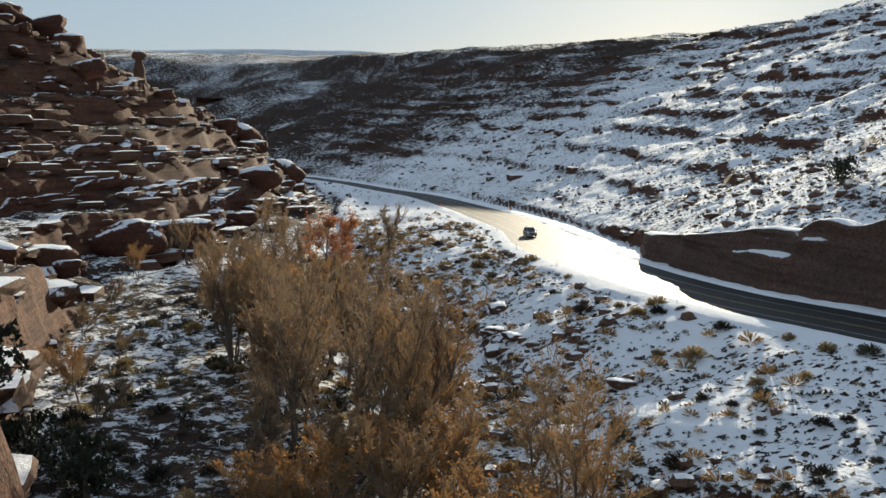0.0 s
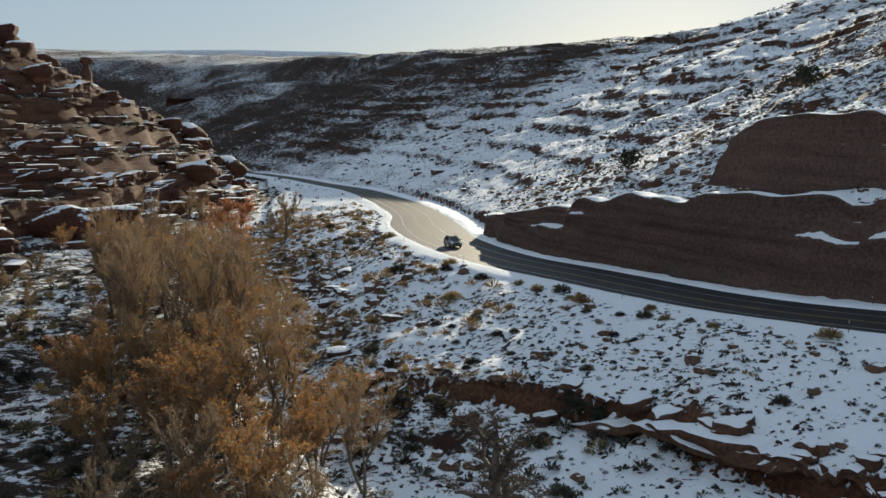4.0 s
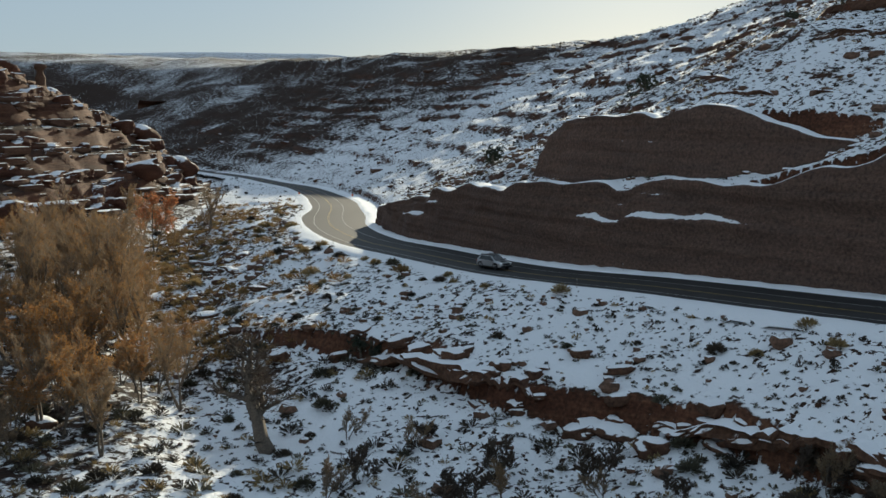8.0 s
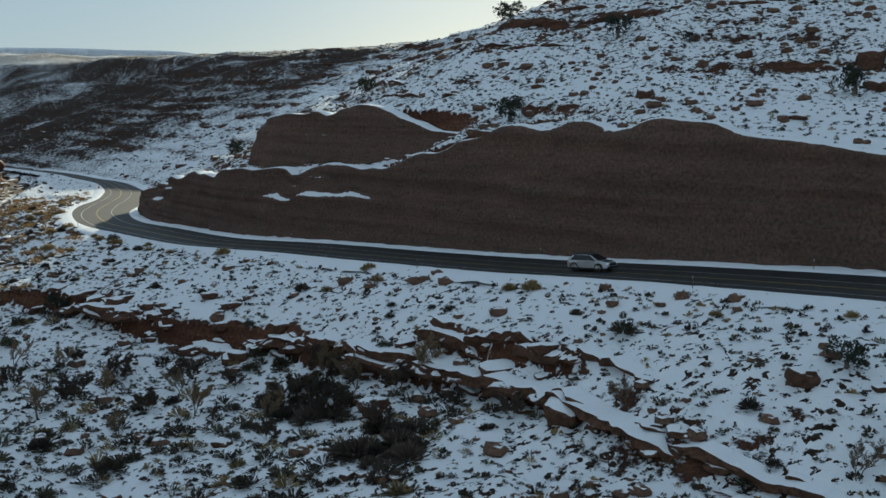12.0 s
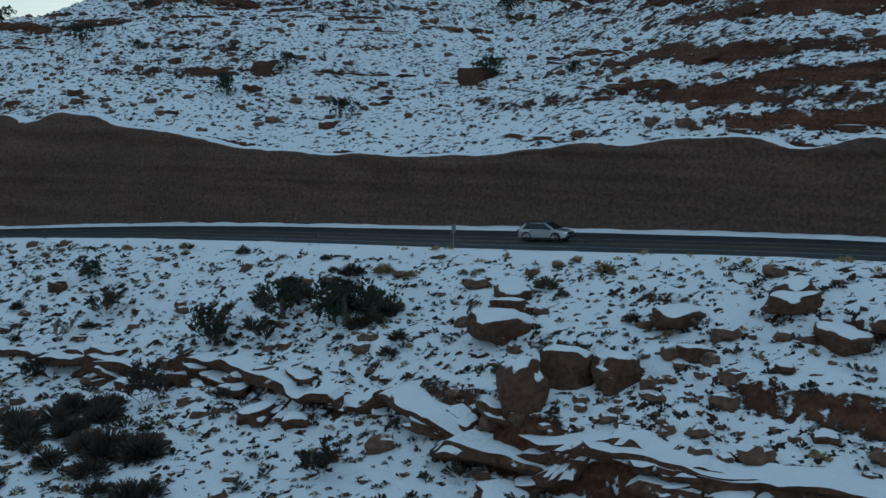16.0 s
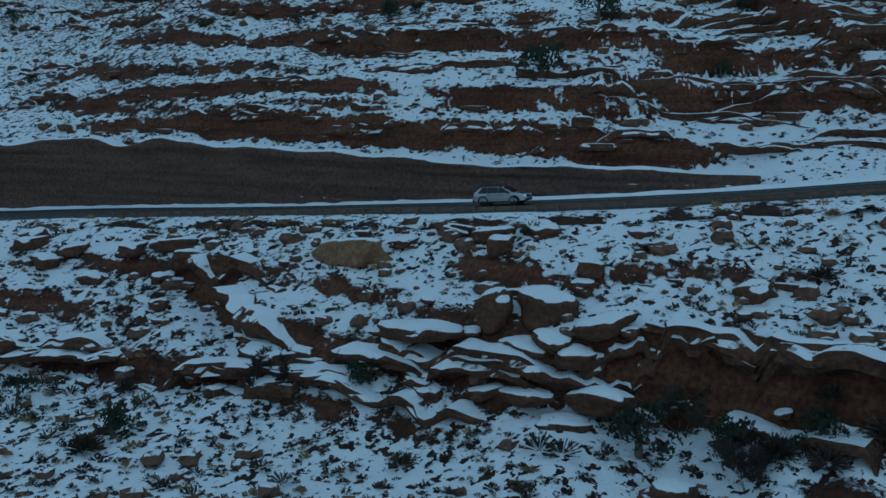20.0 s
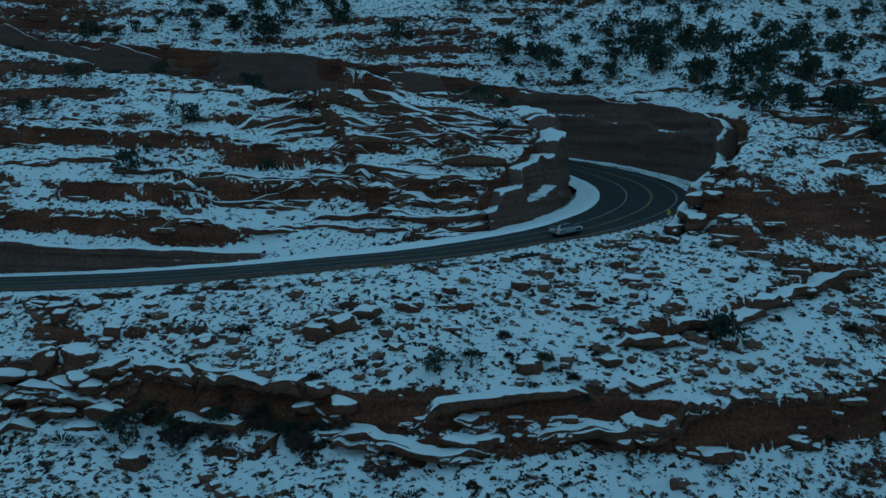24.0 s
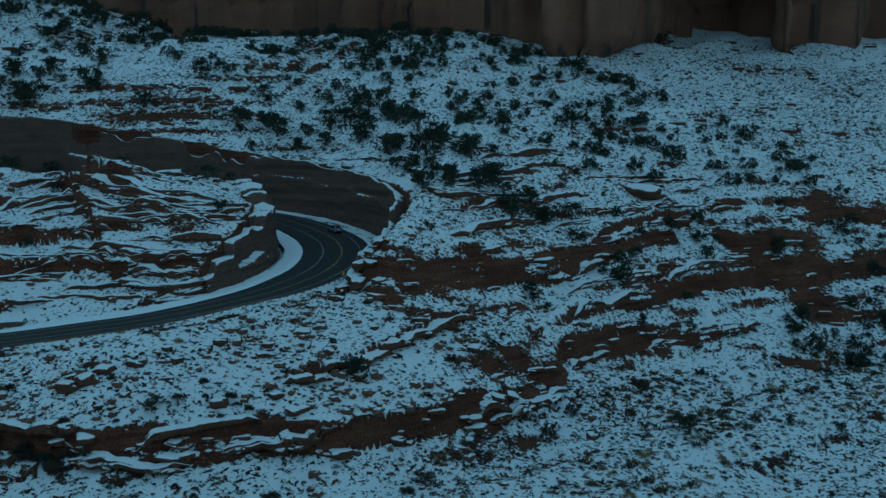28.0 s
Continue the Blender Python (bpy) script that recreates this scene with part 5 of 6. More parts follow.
# junipers on the slopes
def juniper_shape(seed, h):
    rng = random.Random(seed)
    verts, faces = [], []
    lobes = [(Vector((rng.gauss(0, 0.28), rng.gauss(0, 0.28), rng.uniform(0.14, 0.8))) * h, rng.uniform(0.15, 0.27) * h) for _ in range(16)]
    for c, r in lobes:
        for k in range(42):
            d = Vector((rng.gauss(0, 1), rng.gauss(0, 1), rng.gauss(0.2, 1))).normalized()
            p = c + d * r * rng.uniform(0.35, 1.05)
            q = p + (d + Vector((0, 0, 0.5))) * 0.07 * h
            s = d.cross(Vector((rng.uniform(-1, 1), rng.uniform(-1, 1), rng.uniform(-1, 1)))).normalized() * 0.055 * h
            i = len(verts)
            verts += [tuple(p + s), tuple(p - s), tuple(q)]
            faces.append((i, i + 1, i + 2))
    return verts, faces


def trunk_shape(h):
    verts, faces = [], []
    for i, (z, r, x) in enumerate(((-0.2, 0.10, 0), (0.2, 0.075, 0.02), (0.45, 0.05, 0.05), (0.7, 0.02, 0.02))):
        for k in range(6):
            a = k * math.pi / 3
            verts.append(((r * math.cos(a) + x) * h, r * math.sin(a) * h, z * h))
            if i:
                j, n = len(verts) - 1, 6
                nxt = j + 1 if k < 5 else j - 5
                faces.append((j - 6, nxt - 6, nxt, j))
    return verts, faces


JUNIPERS = [(mesh_data("crown", *juniper_shape(400 + k, 1.0), NEEDLES), mesh_data("trunk", *trunk_shape(1.0), BARK)) for k in range(4)]


def juniper(x, y, z, h, turn, k):
    root = empty("juniper_tree", "dark green juniper on the snowy slope", "tree", "junipers on the slopes")
    root.matrix_basis = Matrix.LocRotScale((x, y, z - 0.05), Euler((0, 0, turn)), (h, h, h))
    under("crown", JUNIPERS[k % 4][0], root)
    under("trunk", JUNIPERS[k % 4][1], root)


jf = field(1500, 60, 320, -440, 230, 15)
jm = take(jf, (jf["over"] > 5) & ((jf["side"] > 0) | (jf["w"] > 0.6)) & (jf["r"] < 0.2) & (jf["steep"] < 0.9))
for k in range(min(118, len(jm["x"]))):
    juniper(jm["x"][k], jm["y"][k], jm["z"][k], 2.0 + 3.0 * jm["size"][k] ** 2, jm["turn"][k], k)
jf = field(5200, 262, 520, -400, 0, 16)
jm = take(jf, (jf["e"] > 12) & (jf["w"] > 0.6) & (jf["r"] < 0.22 + 0.4 * jf["patch"] + 0.3 * sstep(400, 450, jf["x"])) & (jf["steep"] < 1.0))
order = np.argsort(jm["e"])
jm = {k: v[order] for k, v in jm.items()}
rest = {k: v[150:900] for k, v in jm.items()}
joined("juniper_wood", [juniper_shape(420, 1.0), juniper_shape(421, 1.0)], np.stack([rest["x"], rest["y"], rest["z"] - 0.1], 1), 2.4 + 3.2 * rest["size"] ** 2, rest["turn"], NEEDLES, "dark junipers scattered below the great cliffs", "trees")
for k in range(min(150, len(jm["x"]))):
    juniper(jm["x"][k], jm["y"][k], jm["z"][k], 3.2 + 4.2 * jm["size"][k] ** 2, jm["turn"][k], k)
for k, (x, y, h) in enumerate(((130, -122, 2.6), (130, -136, 2.8), (142.5, -149.5, 2.6), (162, -203.5, 2.6), (164.5, -207, 2.2), (183.5, -233, 4.4), (186, -231, 3.0), (127, -64.5, 4.2), (124, -57, 3.4), (128.5, -62, 3.0),
                               (118, -56, 2.6), (129, -66, 3.0), (38, 58, 2.4), (40, 56, 2.0), (152, -190, 2.6), (-33, 82, 5.5), (-38, 86, 5.0), (-29, 77, 4.5), (-36, 75, 6.0), (112, -30, 2.2), (146, -171, 3.4), (149, -176, 2.8), (151, -181, 2.6))):
    juniper(x, y, ground_at(x, y), h, k * 1.3, k)


# ---- great cliffs and far bluffs ----
def varnished_rock():
    m, t, b = nodes_of("varnished_sandstone")
    rock, strata, grain = rock_colour(t)
    streak = place_noise(t, 0.16, 5, (1, 1, 0.06))
    warm = ramp(t, place_noise(t, 0.03, 3), [(0.35, (0.16, 0.075, 0.045)), (0.65, (0.27, 0.135, 0.075))])
    col = mixed(t, ramp(t, streak, [(0.56, (0, 0, 0)), (0.66, (0.9, 0.9, 0.9))]).outputs[0], mixed(t, 0.35, warm.outputs[0], rock), (0.03, 0.022, 0.02))
    t.links.new(col, b.inputs["Base Color"])
    b.inputs["Roughness"].default_value = 0.75
    bump = nd(t, "Bump", Strength=0.8, Distance=0.8)
    t.links.new(maths(t, "ADD", strata, streak), bump.inputs["Height"])
    t.links.new(bump.outputs[0], b.inputs["Normal"])
    return m


VARNISH = varnished_rock()


def cliff(name, nodes, height, relief, label, seed):
    line, t = even(spline(nodes, 10), 4.0)
    tan = np.gradient(line[:, :2], axis=0)
    tan /= np.linalg.norm(tan, axis=1)[:, None]
    out = np.stack([tan[:, 1], -tan[:, 0]], 1)
    rows, n = [], 26
    for k in range(n + 1):
        v = k / n
        z = line[:, 2] - 12 + v * (height + 12) * (1 + 0.1 * vnoise(t / 60, 0 * t, seed))
        flute = np.abs(vnoise(t / 34, 0 * t, seed + 1)) * 2.0 + 0.6 * vnoise(t / 11, z / 60, seed + 2) + 0.25 * vnoise(t / 5, z / 14, seed + 3)
        bed = 0.35 * vnoise(z / 9, 0 * t, seed + 4)
        off = relief * (flute + bed) - 0.06 * (z - line[:, 2]) - 0.35 * height * sstep(0.93, 1.0, v)
        rows.append(np.c_[line[:, :2] + out * off[:, None], z])
    return tagged(strip(name, rows, VARNISH), label, "cliff", kind="structure")


cliff("cliff_east", [(690, 330, 112), (560, 200, 104), (478, 60, 103), (510, -90, 104), (488, -180, 88), (470, -245, 80), (474, -272, 80), (560, -300, 96), (572, -335, 96), (512, -352, 86), (540, -400, 90), (600, -460, 98), (640, -560, 108), (700, -700, 110)][::-1],
      95, 13, "towering red sandstone cliffs streaked with dark varnish", 500)
cliff("bluff_north", [(-225, 905, 14), (-160, 930, 14), (-100, 915, 14), (-55, 935, 16), (-10, 1000, 22)][::-1], 36, 6, "dark sandstone bluff at the bend of the canyon", 540)


def pinnacle(x, y, h):
    """A balanced rock: a worn column with a broad cap."""
    verts, faces, n = [], [], 14
    rings = ((0, 2.6), (0.12, 2.3), (0.3, 1.7), (0.45, 1.9), (0.6, 1.35), (0.72, 1.0), (0.78, 2.1), (0.86, 2.4), (0.95, 1.9), (1.0, 0.9))
    for j, (z, r) in enumerate(rings):
        for k in range(n):
            a = 2 * math.pi * k / n
            rr = r * (1 + 0.18 * noise.noise(Vector((math.cos(a) * 1.4, math.sin(a) * 1.4, z * 5))))
            verts.append((rr * math.cos(a), rr * math.sin(a), z * h))
            if j:
                i, e = len(verts) - 1, len(verts) - k
                nxt = e - 1 + (k + 1) % n
                faces.append((i - n, nxt - n, nxt, i))
    faces.append(tuple(range(len(verts) - n, len(verts))))
    ob = new("rock_pinnacle", mesh_data("rock_pinnacle", verts, faces, BOULDER_ROCK, True))
    ob.matrix_basis = pose(x, y, ground_at(x, y) - 0.6)
    return tagged(ob, "balanced rock pinnacle with a broad cap", "rock")


pinnacle(-98, 322, 11)
# a flat-topped mesa on the skyline
mesa_rows = []
for r, z in ((1.5, -20), (1.18, 40), (1.05, 62), (1.0, 84), (0.9, 90), (0.0, 92)):
    a = np.linspace(0, 2 * math.pi, 61)
    wob = 1 + 0.12 * vnoise(a * 3, 0 * a, 33) * (a < 6.2)
    mesa_rows.append(np.c_[-560 + 420 * r * wob * np.cos(a), 2900 + 300 * r * wob * np.sin(a), 125 + z + 0 * a])
tagged(strip("mesa", mesa_rows, GROUND), "flat-topped mesa on the horizon", "mesa", kind="structure")


# ---- the road's furniture ----
PAINT_WHITE = plain("white_paint", (0.42, 0.42, 0.40), 0.6, 2.0, 0.4)
PAINT_YELLOW = plain("yellow_paint", (0.34, 0.24, 0.07), 0.6, 2.0, 0.4)
WEATHERED_STEEL = plain("weathered_steel", (0.17, 0.115, 0.08), 0.6, 1.2, 0.3, 0.4)
POST_WOOD = plain("post_wood", (0.13, 0.095, 0.07), 0.85, 4, 0.35)
SIGN_YELLOW = plain("sign_yellow", (0.65, 0.42, 0.03), 0.5, 2, 0.1)
SIGN_BACK = plain("sign_back", (0.35, 0.35, 0.36), 0.45, 2, 0.15, 0.6)
ORANGE = plain("marker_orange", (0.75, 0.17, 0.02), 0.5, 2, 0.1)
fs_len = np.r_[0, np.cumsum(np.linalg.norm(np.diff(fine_line[:, :2], axis=0), axis=1))]
LANE = np.interp(fs_len, [0, road_s(205, -198), road_s(250, -210), road_s(291, -183), 1e5], [3.6, 3.6, 4.8, 4.8, 3.6])
MID = np.interp(fs_len, [0, road_s(23, 197), road_s(35, 129), road_s(101, 24), road_s(147, -48), road_s(162, -83), road_s(165, -104), road_s(185, -176), road_s(205, -198), road_s(250, -210), 1e5],
                [0, -1.5, -0.6, -1.5, -2.0, -0.6, 1.2, 1.2, -0.6, -1.4, -1.2])
tagged(ribbon("edge_line_uphill", fine_line, fn, MID + LANE + 0.07, MID + LANE - 0.07, 0.052, PAINT_WHITE), "white painted edge line", "road marking", kind="structure")
tagged(ribbon("edge_line_creek", fine_line, fn, MID - LANE + 0.07, MID - LANE - 0.07, 0.052, PAINT_WHITE), "white painted edge line", "road marking", kind="structure")
tagged(ribbon("centre_line_1", fine_line, fn, MID + 0.2, MID + 0.08, 0.052, PAINT_YELLOW), "yellow painted centre line", "road marking", kind="structure")
tagged(ribbon("centre_line_2", fine_line, fn, MID - 0.08, MID - 0.2, 0.052, PAINT_YELLOW), "yellow painted centre line", "road marking", kind="structure")


def on_road(s, off):
    """A place beside the centre line (off: to the uphill side), its height and the road's heading there."""
    x, y, z = (float(np.interp(s, fs_len, fine_line[:, k])) for k in range(3))
    n = Vector((float(np.interp(s, fs_len, fn[:, 0])), float(np.interp(s, fs_len, fn[:, 1])))).normalized()
    return x + n.x * off, y + n.y * off, z, math.atan2(-n.x, n.y)


def guard_rail(s0, s1):
    root = empty("guard_rail", "weathered steel guard rail on wooden posts", "guard rail")
    t = np.arange(s0, s1, 1.9)
    prof = ((0.0, 0.42), (0.05, 0.47), (0.05, 0.53), (0.0, 0.58), (0.05, 0.63), (0.05, 0.69), (0.0, 0.74))
    rows = []
    for out, z in list(prof) + [(-0.012 + o, zz) for o, zz in prof[::-1]]:
        rows.append([])
        for s in t:
            hw = float(np.interp(s, fs_len, fine_line[:, 3]))
            x, y, rz, a = on_road(s, -(hw + 0.9) + out)
            rows[-1].append((x, y, rz + z))
    rail = strip("beam", [np.array(r) for r in rows], WEATHERED_STEEL, False)
    rail.parent = root
    me = mesh_data("post", *([[(sx * 0.09, sy * 0.09, z) for z in (-0.7, 0.8) for sx, sy in ((-1, -1), (1, -1), (1, 1), (-1, 1))],
                              [(0, 1, 5, 4), (1, 2, 6, 5), (2, 3, 7, 6), (3, 0, 4, 7), (4, 5, 6, 7)]]), POST_WOOD)
    for s in t:
        hw = float(np.interp(s, fs_len, fine_line[:, 3]))
        x, y, rz, a = on_road(s, -(hw + 1.04))
        under("post", me, root, "", pose(x, y, rz, 0, 0, math.degrees(a)))
    return root


guard_rail(road_s(159, -96), road_s(262, -207))


def marker_post(x, y, z, turn, top, top_label, name, h):
    root = empty(name, "slim roadside post with " + top_label, "road marker")
    root.matrix_basis = pose(x, y, z, 0, 0, turn)
    part("post", box(-0.035, 0.035, -0.02, 0.02, -0.5, h), SIGN_BACK if h > 1.3 else POST_WOOD, root)
    return root


for k, (xx, yy) in enumerate(((12, 222), (14.5, 187), (19, 160), (27, 120), (43, 82), (58, 54), (80, 22), (103, -10), (126, -46), (224, -222))):
    s = road_s(xx, yy)
    x, y, z, a = on_road(s, -(float(np.interp(s, fs_len, fine_line[:, 3])) + 1.6))
    r = marker_post(x, y, z, math.degrees(a), SIGN_BACK, "a small reflector", "marker_post", 1.25)
    part("reflector", box(-0.05, 0.05, -0.035, -0.022, 1.05, 1.22, 0.004), PAINT_WHITE, r)
for k, (xx, yy) in enumerate(((60, 62), (90, 22), (112, -8), (26, 150))):
    s = road_s(xx, yy)
    x, y, z, a = on_road(s, float(np.interp(s, fs_len, fine_line[:, 3])) + 1.9)
    r = marker_post(x, y, z, math.degrees(a), SIGN_BACK, "a small reflector", "marker_post", 1.25)
    part("reflector", box(-0.05, 0.05, -0.035, -0.022, 1.05, 1.22, 0.004), PAINT_WHITE, r)
s = road_s(134, -62)
x, y, z, a = on_road(s, -(float(np.interp(s, fs_len, fine_line[:, 3])) + 1.6))
r = marker_post(x, y, z, math.degrees(a) + 90, SIGN_BACK, "a grey sign seen from behind", "road_sign", 2.6)
part("panel", box(-0.38, 0.38, -0.03, -0.022, 1.7, 2.6, 0.003), SIGN_BACK, r, "bare grey sign panel")
s = road_s(229, -209)
x, y, z, a = on_road(s, -(float(np.interp(s, fs_len, fine_line[:, 3])) + 1.9))
r = marker_post(x, y, z, 70, SIGN_BACK, "a yellow hazard plate", "road_sign", 2.0)
part("panel", box(-0.3, 0.3, -0.035, -0.022, 1.2, 2.05, 0.003), SIGN_YELLOW, r, "yellow hazard plate")
for xx, yy, off in ((3, 318, -9), (14, 300, 9)):
    x, y, z, a = on_road(road_s(xx, yy), off)
    r = marker_post(x, y, z, 0, ORANGE, "an orange marker plate", "road_marker", 1.5)
    part("panel", box(-0.3, 0.3, -0.035, -0.022, 0.7, 1.5, 0.003), ORANGE, r, "orange marker plate")


# ---- the car ----
CAR_PAINT = nodes_of("silver_paint")[0]
_b = CAR_PAINT.node_tree.nodes["Principled BSDF"]
_b.inputs["Base Color"].default_value = (0.42, 0.43, 0.44, 1)
_b.inputs["Metallic"].default_value, _b.inputs["Roughness"].default_value, _b.inputs["Coat Weight"].default_value = 0.55, 0.32, 0.8
TRIM = plain("black_trim", (0.018, 0.018, 0.019), 0.55, 8, 0.2)
GLASS = nodes_of("tinted_glass")[0]
_b = GLASS.node_tree.nodes["Principled BSDF"]
_b.inputs["Base Color"].default_value, _b.inputs["Roughness"].default_value = (0.012, 0.014, 0.016, 1), 0.04
RUBBER = plain("tyre_rubber", (0.016, 0.016, 0.016), 0.85, 12, 0.2)
ALLOY = plain("dark_alloy", (0.035, 0.035, 0.037), 0.5, 8, 0.15, 0.5)
LAMP = nodes_of("headlamp")[0]
_b = LAMP.node_tree.nodes["Principled BSDF"]
_b.inputs["Base Color"].default_value, _b.inputs["Roughness"].default_value = (0.8, 0.8, 0.82, 1), 0.1
_b.inputs["Emission Color"].default_value, _b.inputs["Emission Strength"].default_value = (0.85, 0.93, 1, 1), 0.12
TAIL = plain("tail_lamp", (0.35, 0.01, 0.01), 0.15, 4, 0.1)


def loft(stations, profile):
    """A skin through cross-sections: stations (x, z low, z high, half width low, half width high)."""
    bm = bmesh.new()
    rings = []
    for x, z0, z1, w0, w1 in stations:
        rings.append([bm.verts.new((x, (w0 + (w1 - w0) * v) * u, z0 + (z1 - z0) * v)) for u, v in profile])
    n = len(profile)
    for a, b in zip(rings, rings[1:]):
        for k in range(n):
            bm.faces.new((a[k], a[(k + 1) % n], b[(k + 1) % n], b[k]))
    bm.faces.new(rings[0][::-1])
    bm.faces.new(rings[-1])
    bmesh.ops.recalc_face_normals(bm, faces=bm.faces)
    return bm


def panel(points, thick):
    """A flat plate through points, given some thickness along its normal."""
    bm = bmesh.new()
    f = bm.faces.new([bm.verts.new(p) for p in points])
    f.normal_update()
    n = f.normal.copy()
    r = bmesh.ops.extrude_face_region(bm, geom=[f])
    bmesh.ops.translate(bm, vec=n * thick, verts=[v for v in r["geom"] if isinstance(v, bmesh.types.BMVert)])
    bmesh.ops.recalc_face_normals(bm, faces=bm.faces)
    return bm


def wheel_bm(r0, r1, w):
    bm = bmesh.new()
    ring = [[], [], [], []]
    for k in range(24):
        a = k * math.pi / 12
        for j, (r, y) in enumerate(((r1, -w), (r0, -w * 0.8), (r0, w * 0.8), (r1, w))):
            ring[j].append(bm.verts.new((r * math.cos(a), y, r * math.sin(a))))
    for j in range(4):
        for k in range(24):
            bm.faces.new((ring[j][k], ring[j][(k + 1) % 24], ring[(j + 1) % 4][(k + 1) % 24], ring[(j + 1) % 4][k]))
    bmesh.ops.recalc_face_normals(bm, faces=bm.faces)
    return bm


def build_car():
    car = empty("car", "silver mid-size SUV with black trim driving along the road", "car")
    oct_ = ((-0.93, 0), (0.93, 0), (1, 0.14), (1, 0.72), (0.93, 0.95), (0.8, 1), (-0.8, 1), (-0.93, 0.95), (-1, 0.72), (-1, 0.14))
    part("body", loft([(-2.40, 0.48, 0.95, 0.78, 0.72), (-2.30, 0.36, 1.08, 0.90, 0.84), (-1.9, 0.30, 1.12, 0.97, 0.93), (-0.6, 0.28, 1.10, 0.98, 0.95), (0.6, 0.28, 1.08, 0.98, 0.94),
                       (1.2, 0.28, 1.07, 0.98, 0.92), (1.9, 0.32, 1.00, 0.96, 0.86), (2.28, 0.38, 0.90, 0.88, 0.78), (2.42, 0.46, 0.78, 0.74, 0.68)], oct_), CAR_PAINT, car, "silver painted body", smooth=False)
    part("cabin", loft([(-2.32, 1.02, 1.10, 0.82, 0.80), (-1.72, 1.02, 1.60, 0.86, 0.62), (-1.0, 1.02, 1.67, 0.88, 0.64), (-0.1, 1.02, 1.665, 0.88, 0.64), (0.30, 1.02, 1.60, 0.87, 0.62), (1.30, 1.0, 1.06, 0.80, 0.76)], oct_), CAR_PAINT, car)
    part("roof", loft([(-1.85, 1.59, 1.64, 0.64, 0.60), (-1.0, 1.67, 1.705, 0.66, 0.60), (-0.1, 1.665, 1.70, 0.66, 0.60), (0.28, 1.605, 1.635, 0.62, 0.58)], oct_), TRIM, car, "black roof panel")
    part("windshield", panel([(1.24, -0.70, 1.10), (1.24, 0.70, 1.10), (0.36, 0.58, 1.575), (0.36, -0.58, 1.575)], 0.05), GLASS, car, "dark tinted windscreen")
    part("rear_window", panel([(-2.26, 0.68, 1.15), (-2.26, -0.68, 1.15), (-1.80, -0.56, 1.54), (-1.80, 0.56, 1.54)], 0.05), GLASS, car, "dark tinted rear window")
    for sgn in (-1, 1):
        for x0, x1, x2, x3 in ((-0.02, 1.02, 0.24, -0.02), (-1.02, -0.06, -0.06, -1.02), (-1.88, -1.06, -1.06, -1.50)):
            pts = [(x0, sgn * 0.885, 1.10), (x1, sgn * 0.87, 1.10), (x2, sgn * 0.685, 1.56), (x3, sgn * 0.685, 1.57)]
            part("side_window", panel(pts if sgn < 0 else pts[::-1], 0.03), GLASS, car, "dark tinted side window")
        for x0, x1 in ((0.0, 1.02), (-1.08, -0.04)):
            door = part("door", box(x0, x1, sgn * 0.965, sgn * 0.99, 0.40, 1.03, 0.012), CAR_PAINT, car)
            part("door_handle", box(x0 + 0.08, x0 + 0.26, sgn * 0.985, sgn * 1.015, 0.90, 0.94, 0.008), TRIM, door)
        part("sill", box(-1.0, 1.0, sgn * 0.93, sgn * 1.005, 0.27, 0.39, 0.02), TRIM, car, "black sill trim")
        part("mirror", box(0.80, 0.98, sgn * 0.95, sgn * 1.13, 1.06, 1.22, 0.03), TRIM, car)
        part("roof_rail", box(-1.7, 0.25, sgn * 0.58, sgn * 0.62, 1.70, 1.755, 0.012), TRIM, car)
        part("headlight", box(2.20, 2.40, sgn * 0.50, sgn * 0.80, 0.76, 0.88, 0.02), LAMP, car, "lit headlight")
        part("tail_light", box(-2.42, -2.28, sgn * 0.55, sgn * 0.86, 0.86, 1.04, 0.02), TAIL, car, "red tail light")
        for x in (-1.42, 1.42):
            part("wheel_arch", loft_arch(x, sgn), TRIM, car, "black wheel-arch trim")
    part("grille", box(2.36, 2.46, -0.52, 0.52, 0.62, 0.86, 0.02), TRIM, car, "black grille")
    part("front_bumper", box(2.20, 2.47, -0.80, 0.80, 0.34, 0.56, 0.04), TRIM, car)
    part("rear_bumper", box(-2.46, -2.20, -0.82, 0.82, 0.36, 0.58, 0.04), TRIM, car)
    part("hood_trim", box(1.45, 2.05, -0.45, 0.45, 1.0, 1.055, 0.02), TRIM, car, "dark panel on the hood")
    wheels = []
    for x in (-1.42, 1.42):
        for sgn in (-1, 1):
            w = empty_part("wheel", car, pose(x, sgn * 0.84, 0.385))
            part("tyre", wheel_bm(0.385, 0.25, 0.125), RUBBER, w, smooth=True)
            bm = bmesh.new()
            for k in range(5):
                m = pose(0, sgn * 0.10, 0, 0, k * 72, 0)
                bmesh.ops.create_cube(bm, size=1.0, matrix=m @ Matrix.LocRotScale((0.14, 0, 0), None, (0.27, 0.04, 0.07)))
            bmesh.ops.create_cone(bm, cap_ends=True, segments=16, radius1=0.07, radius2=0.07, depth=0.06, matrix=pose(0, sgn * 0.10, 0, 90))
            bmesh.ops.create_cone(bm, cap_ends=True, segments=24, radius1=0.272, radius2=0.272, depth=0.12, matrix=pose(0, 0, 0, 90))
            part("rim", bm, ALLOY, w, "dark alloy rim")
            wheels.append((w, x, sgn * 0.84))
    return car, wheels


def empty_part(name, parent, m):
    me = bpy.data.meshes.new(name)
    bm = wheel_bm(0.12, 0.05, 0.10)
    bm.to_mesh(me)
    bm.free()
    me.materials.append(ALLOY)
    return under(name, me, parent, "", m)


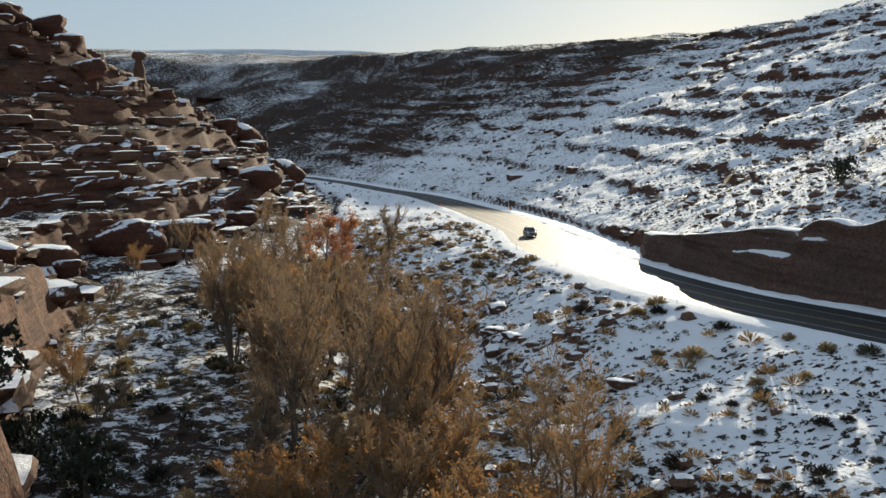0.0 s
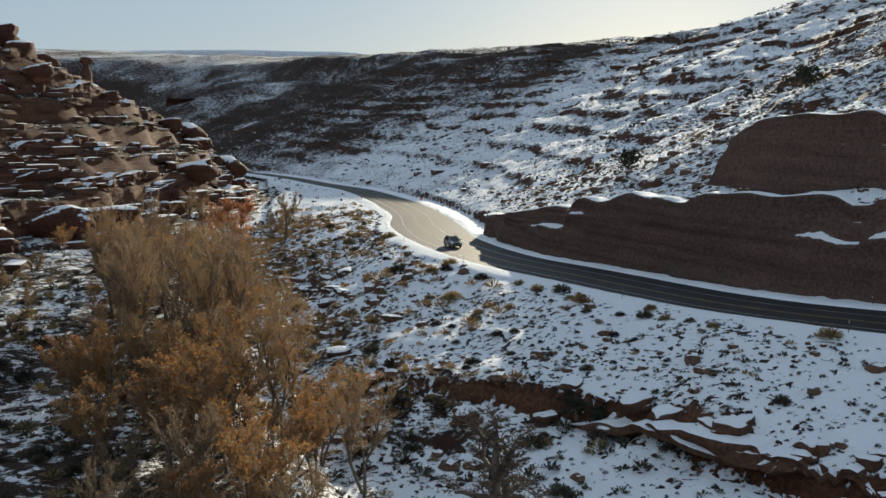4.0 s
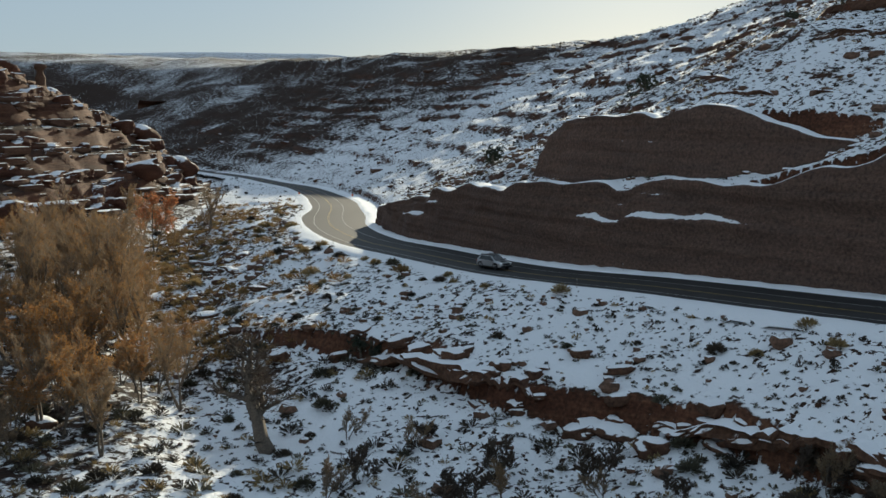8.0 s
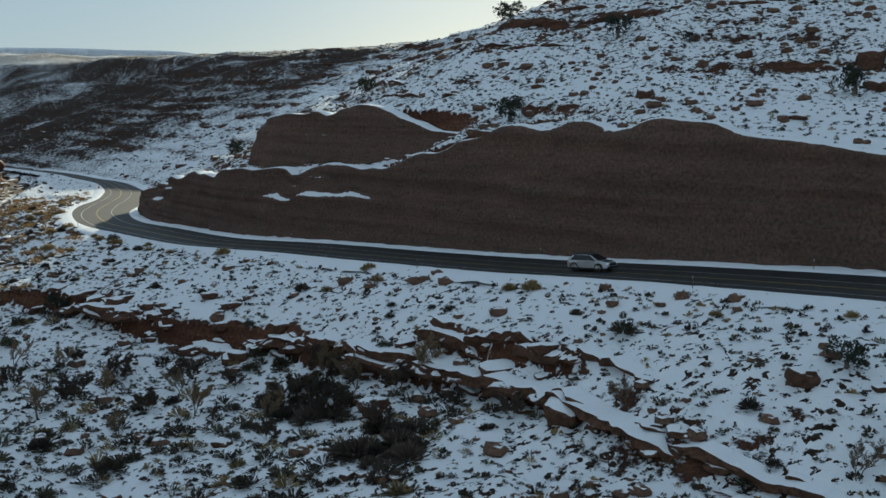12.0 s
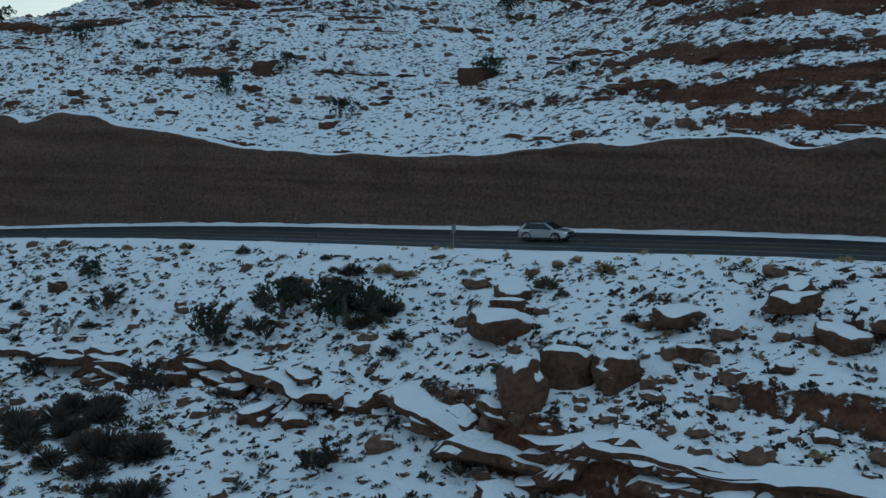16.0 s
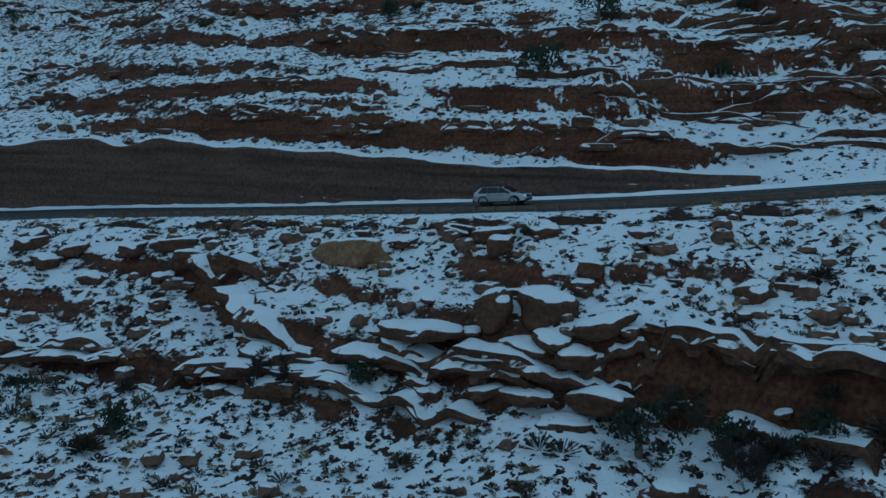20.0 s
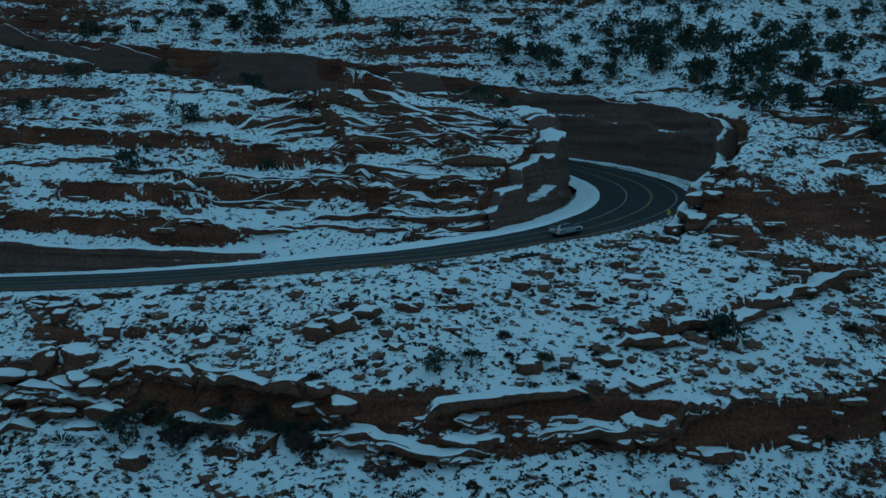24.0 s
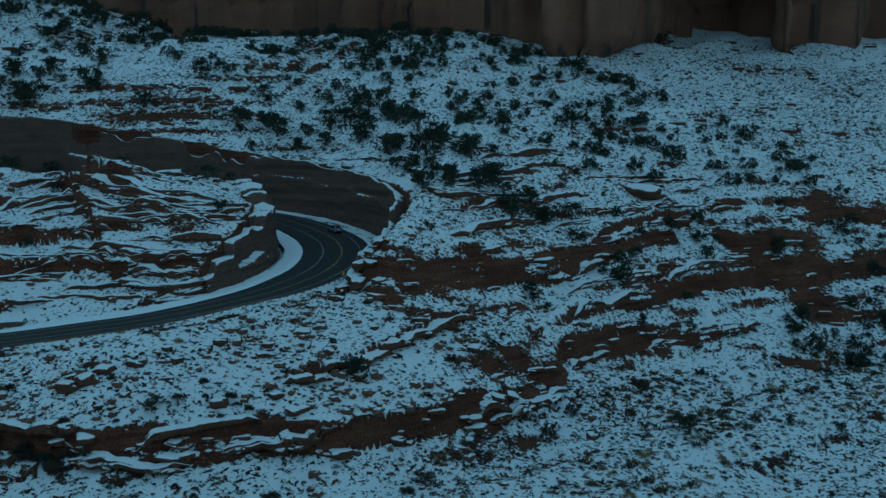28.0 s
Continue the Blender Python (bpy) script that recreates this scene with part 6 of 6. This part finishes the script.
def loft_arch(x, sgn):
    bm = bmesh.new()
    ring = []
    for k in range(13):
        a = math.pi * k / 12
        ring.append([bm.verts.new((x + r * math.cos(a), sgn * y, 0.385 + r * math.sin(a))) for r, y in ((0.375, 1.01), (0.49, 1.01), (0.49, 0.90), (0.375, 0.90))])
    for a, b in zip(ring, ring[1:]):
        for k in range(4):
            bm.faces.new((a[k], a[(k + 1) % 4], b[(k + 1) % 4], b[k]))
    bmesh.ops.recalc_face_normals(bm, faces=bm.faces)
    return bm


car, car_wheels = build_car()
CAR_SIZE = 1.2  # a full-size SUV
for ob in car.children_recursive:
    ob.data.transform(Matrix.Scale(CAR_SIZE, 4))
    ob.matrix_basis = Matrix.Translation(ob.matrix_basis.translation * CAR_SIZE) @ ob.matrix_basis.to_3x3().to_4x4()
# time, length along the road, offset to the uphill side
CAR_WAY = spline([(0, 785.5, -2.7), (1, 801.9, -2.5), (2, 819, -2.2), (3, 835.9, -1.8), (5, 870.7, -1.9), (7, 905.7, -2.1), (9, 943, -0.3), (11, 986.1, -1.3), (13, 1030.2, -0.9), (15, 1073.8, -0.2), (17, 1116.4, -0.6), (19, 1159.3, 1.6), (21, 1201.1, 1.8), (22.5, 1230.3, -0.6), (24.5, 1266.6, -2.4), (26, 1291.6, -3.7), (27, 1309.7, -4.6), (28, 1327.6, -5.2)], 8)


def motions():
    rows = []
    for t in np.arange(0, 28.01, 0.5):
        s, off = (float(np.interp(t, CAR_WAY[:, 0], CAR_WAY[:, k])) for k in (1, 2))
        x, y, z, a = on_road(s, off)
        x2, y2, z2, _ = on_road(s + 3, float(np.interp(t + 0.15, CAR_WAY[:, 0], CAR_WAY[:, 2])))
        rise = math.degrees(math.atan2(z2 - z, math.hypot(x2 - x, y2 - y)))
        rows.append((float(t), pose(x, y, z + 0.05, 0, -rise, math.degrees(math.atan2(y2 - y, x2 - x)))))
    walk(car, rows)
    for w, x, y in car_wheels:
        walk(w, [(k * 0.2, pose(CAR_SIZE * x, CAR_SIZE * y, CAR_SIZE * 0.385, 0, (k * 75) % 360, 0)) for k in range(141)])


motions()
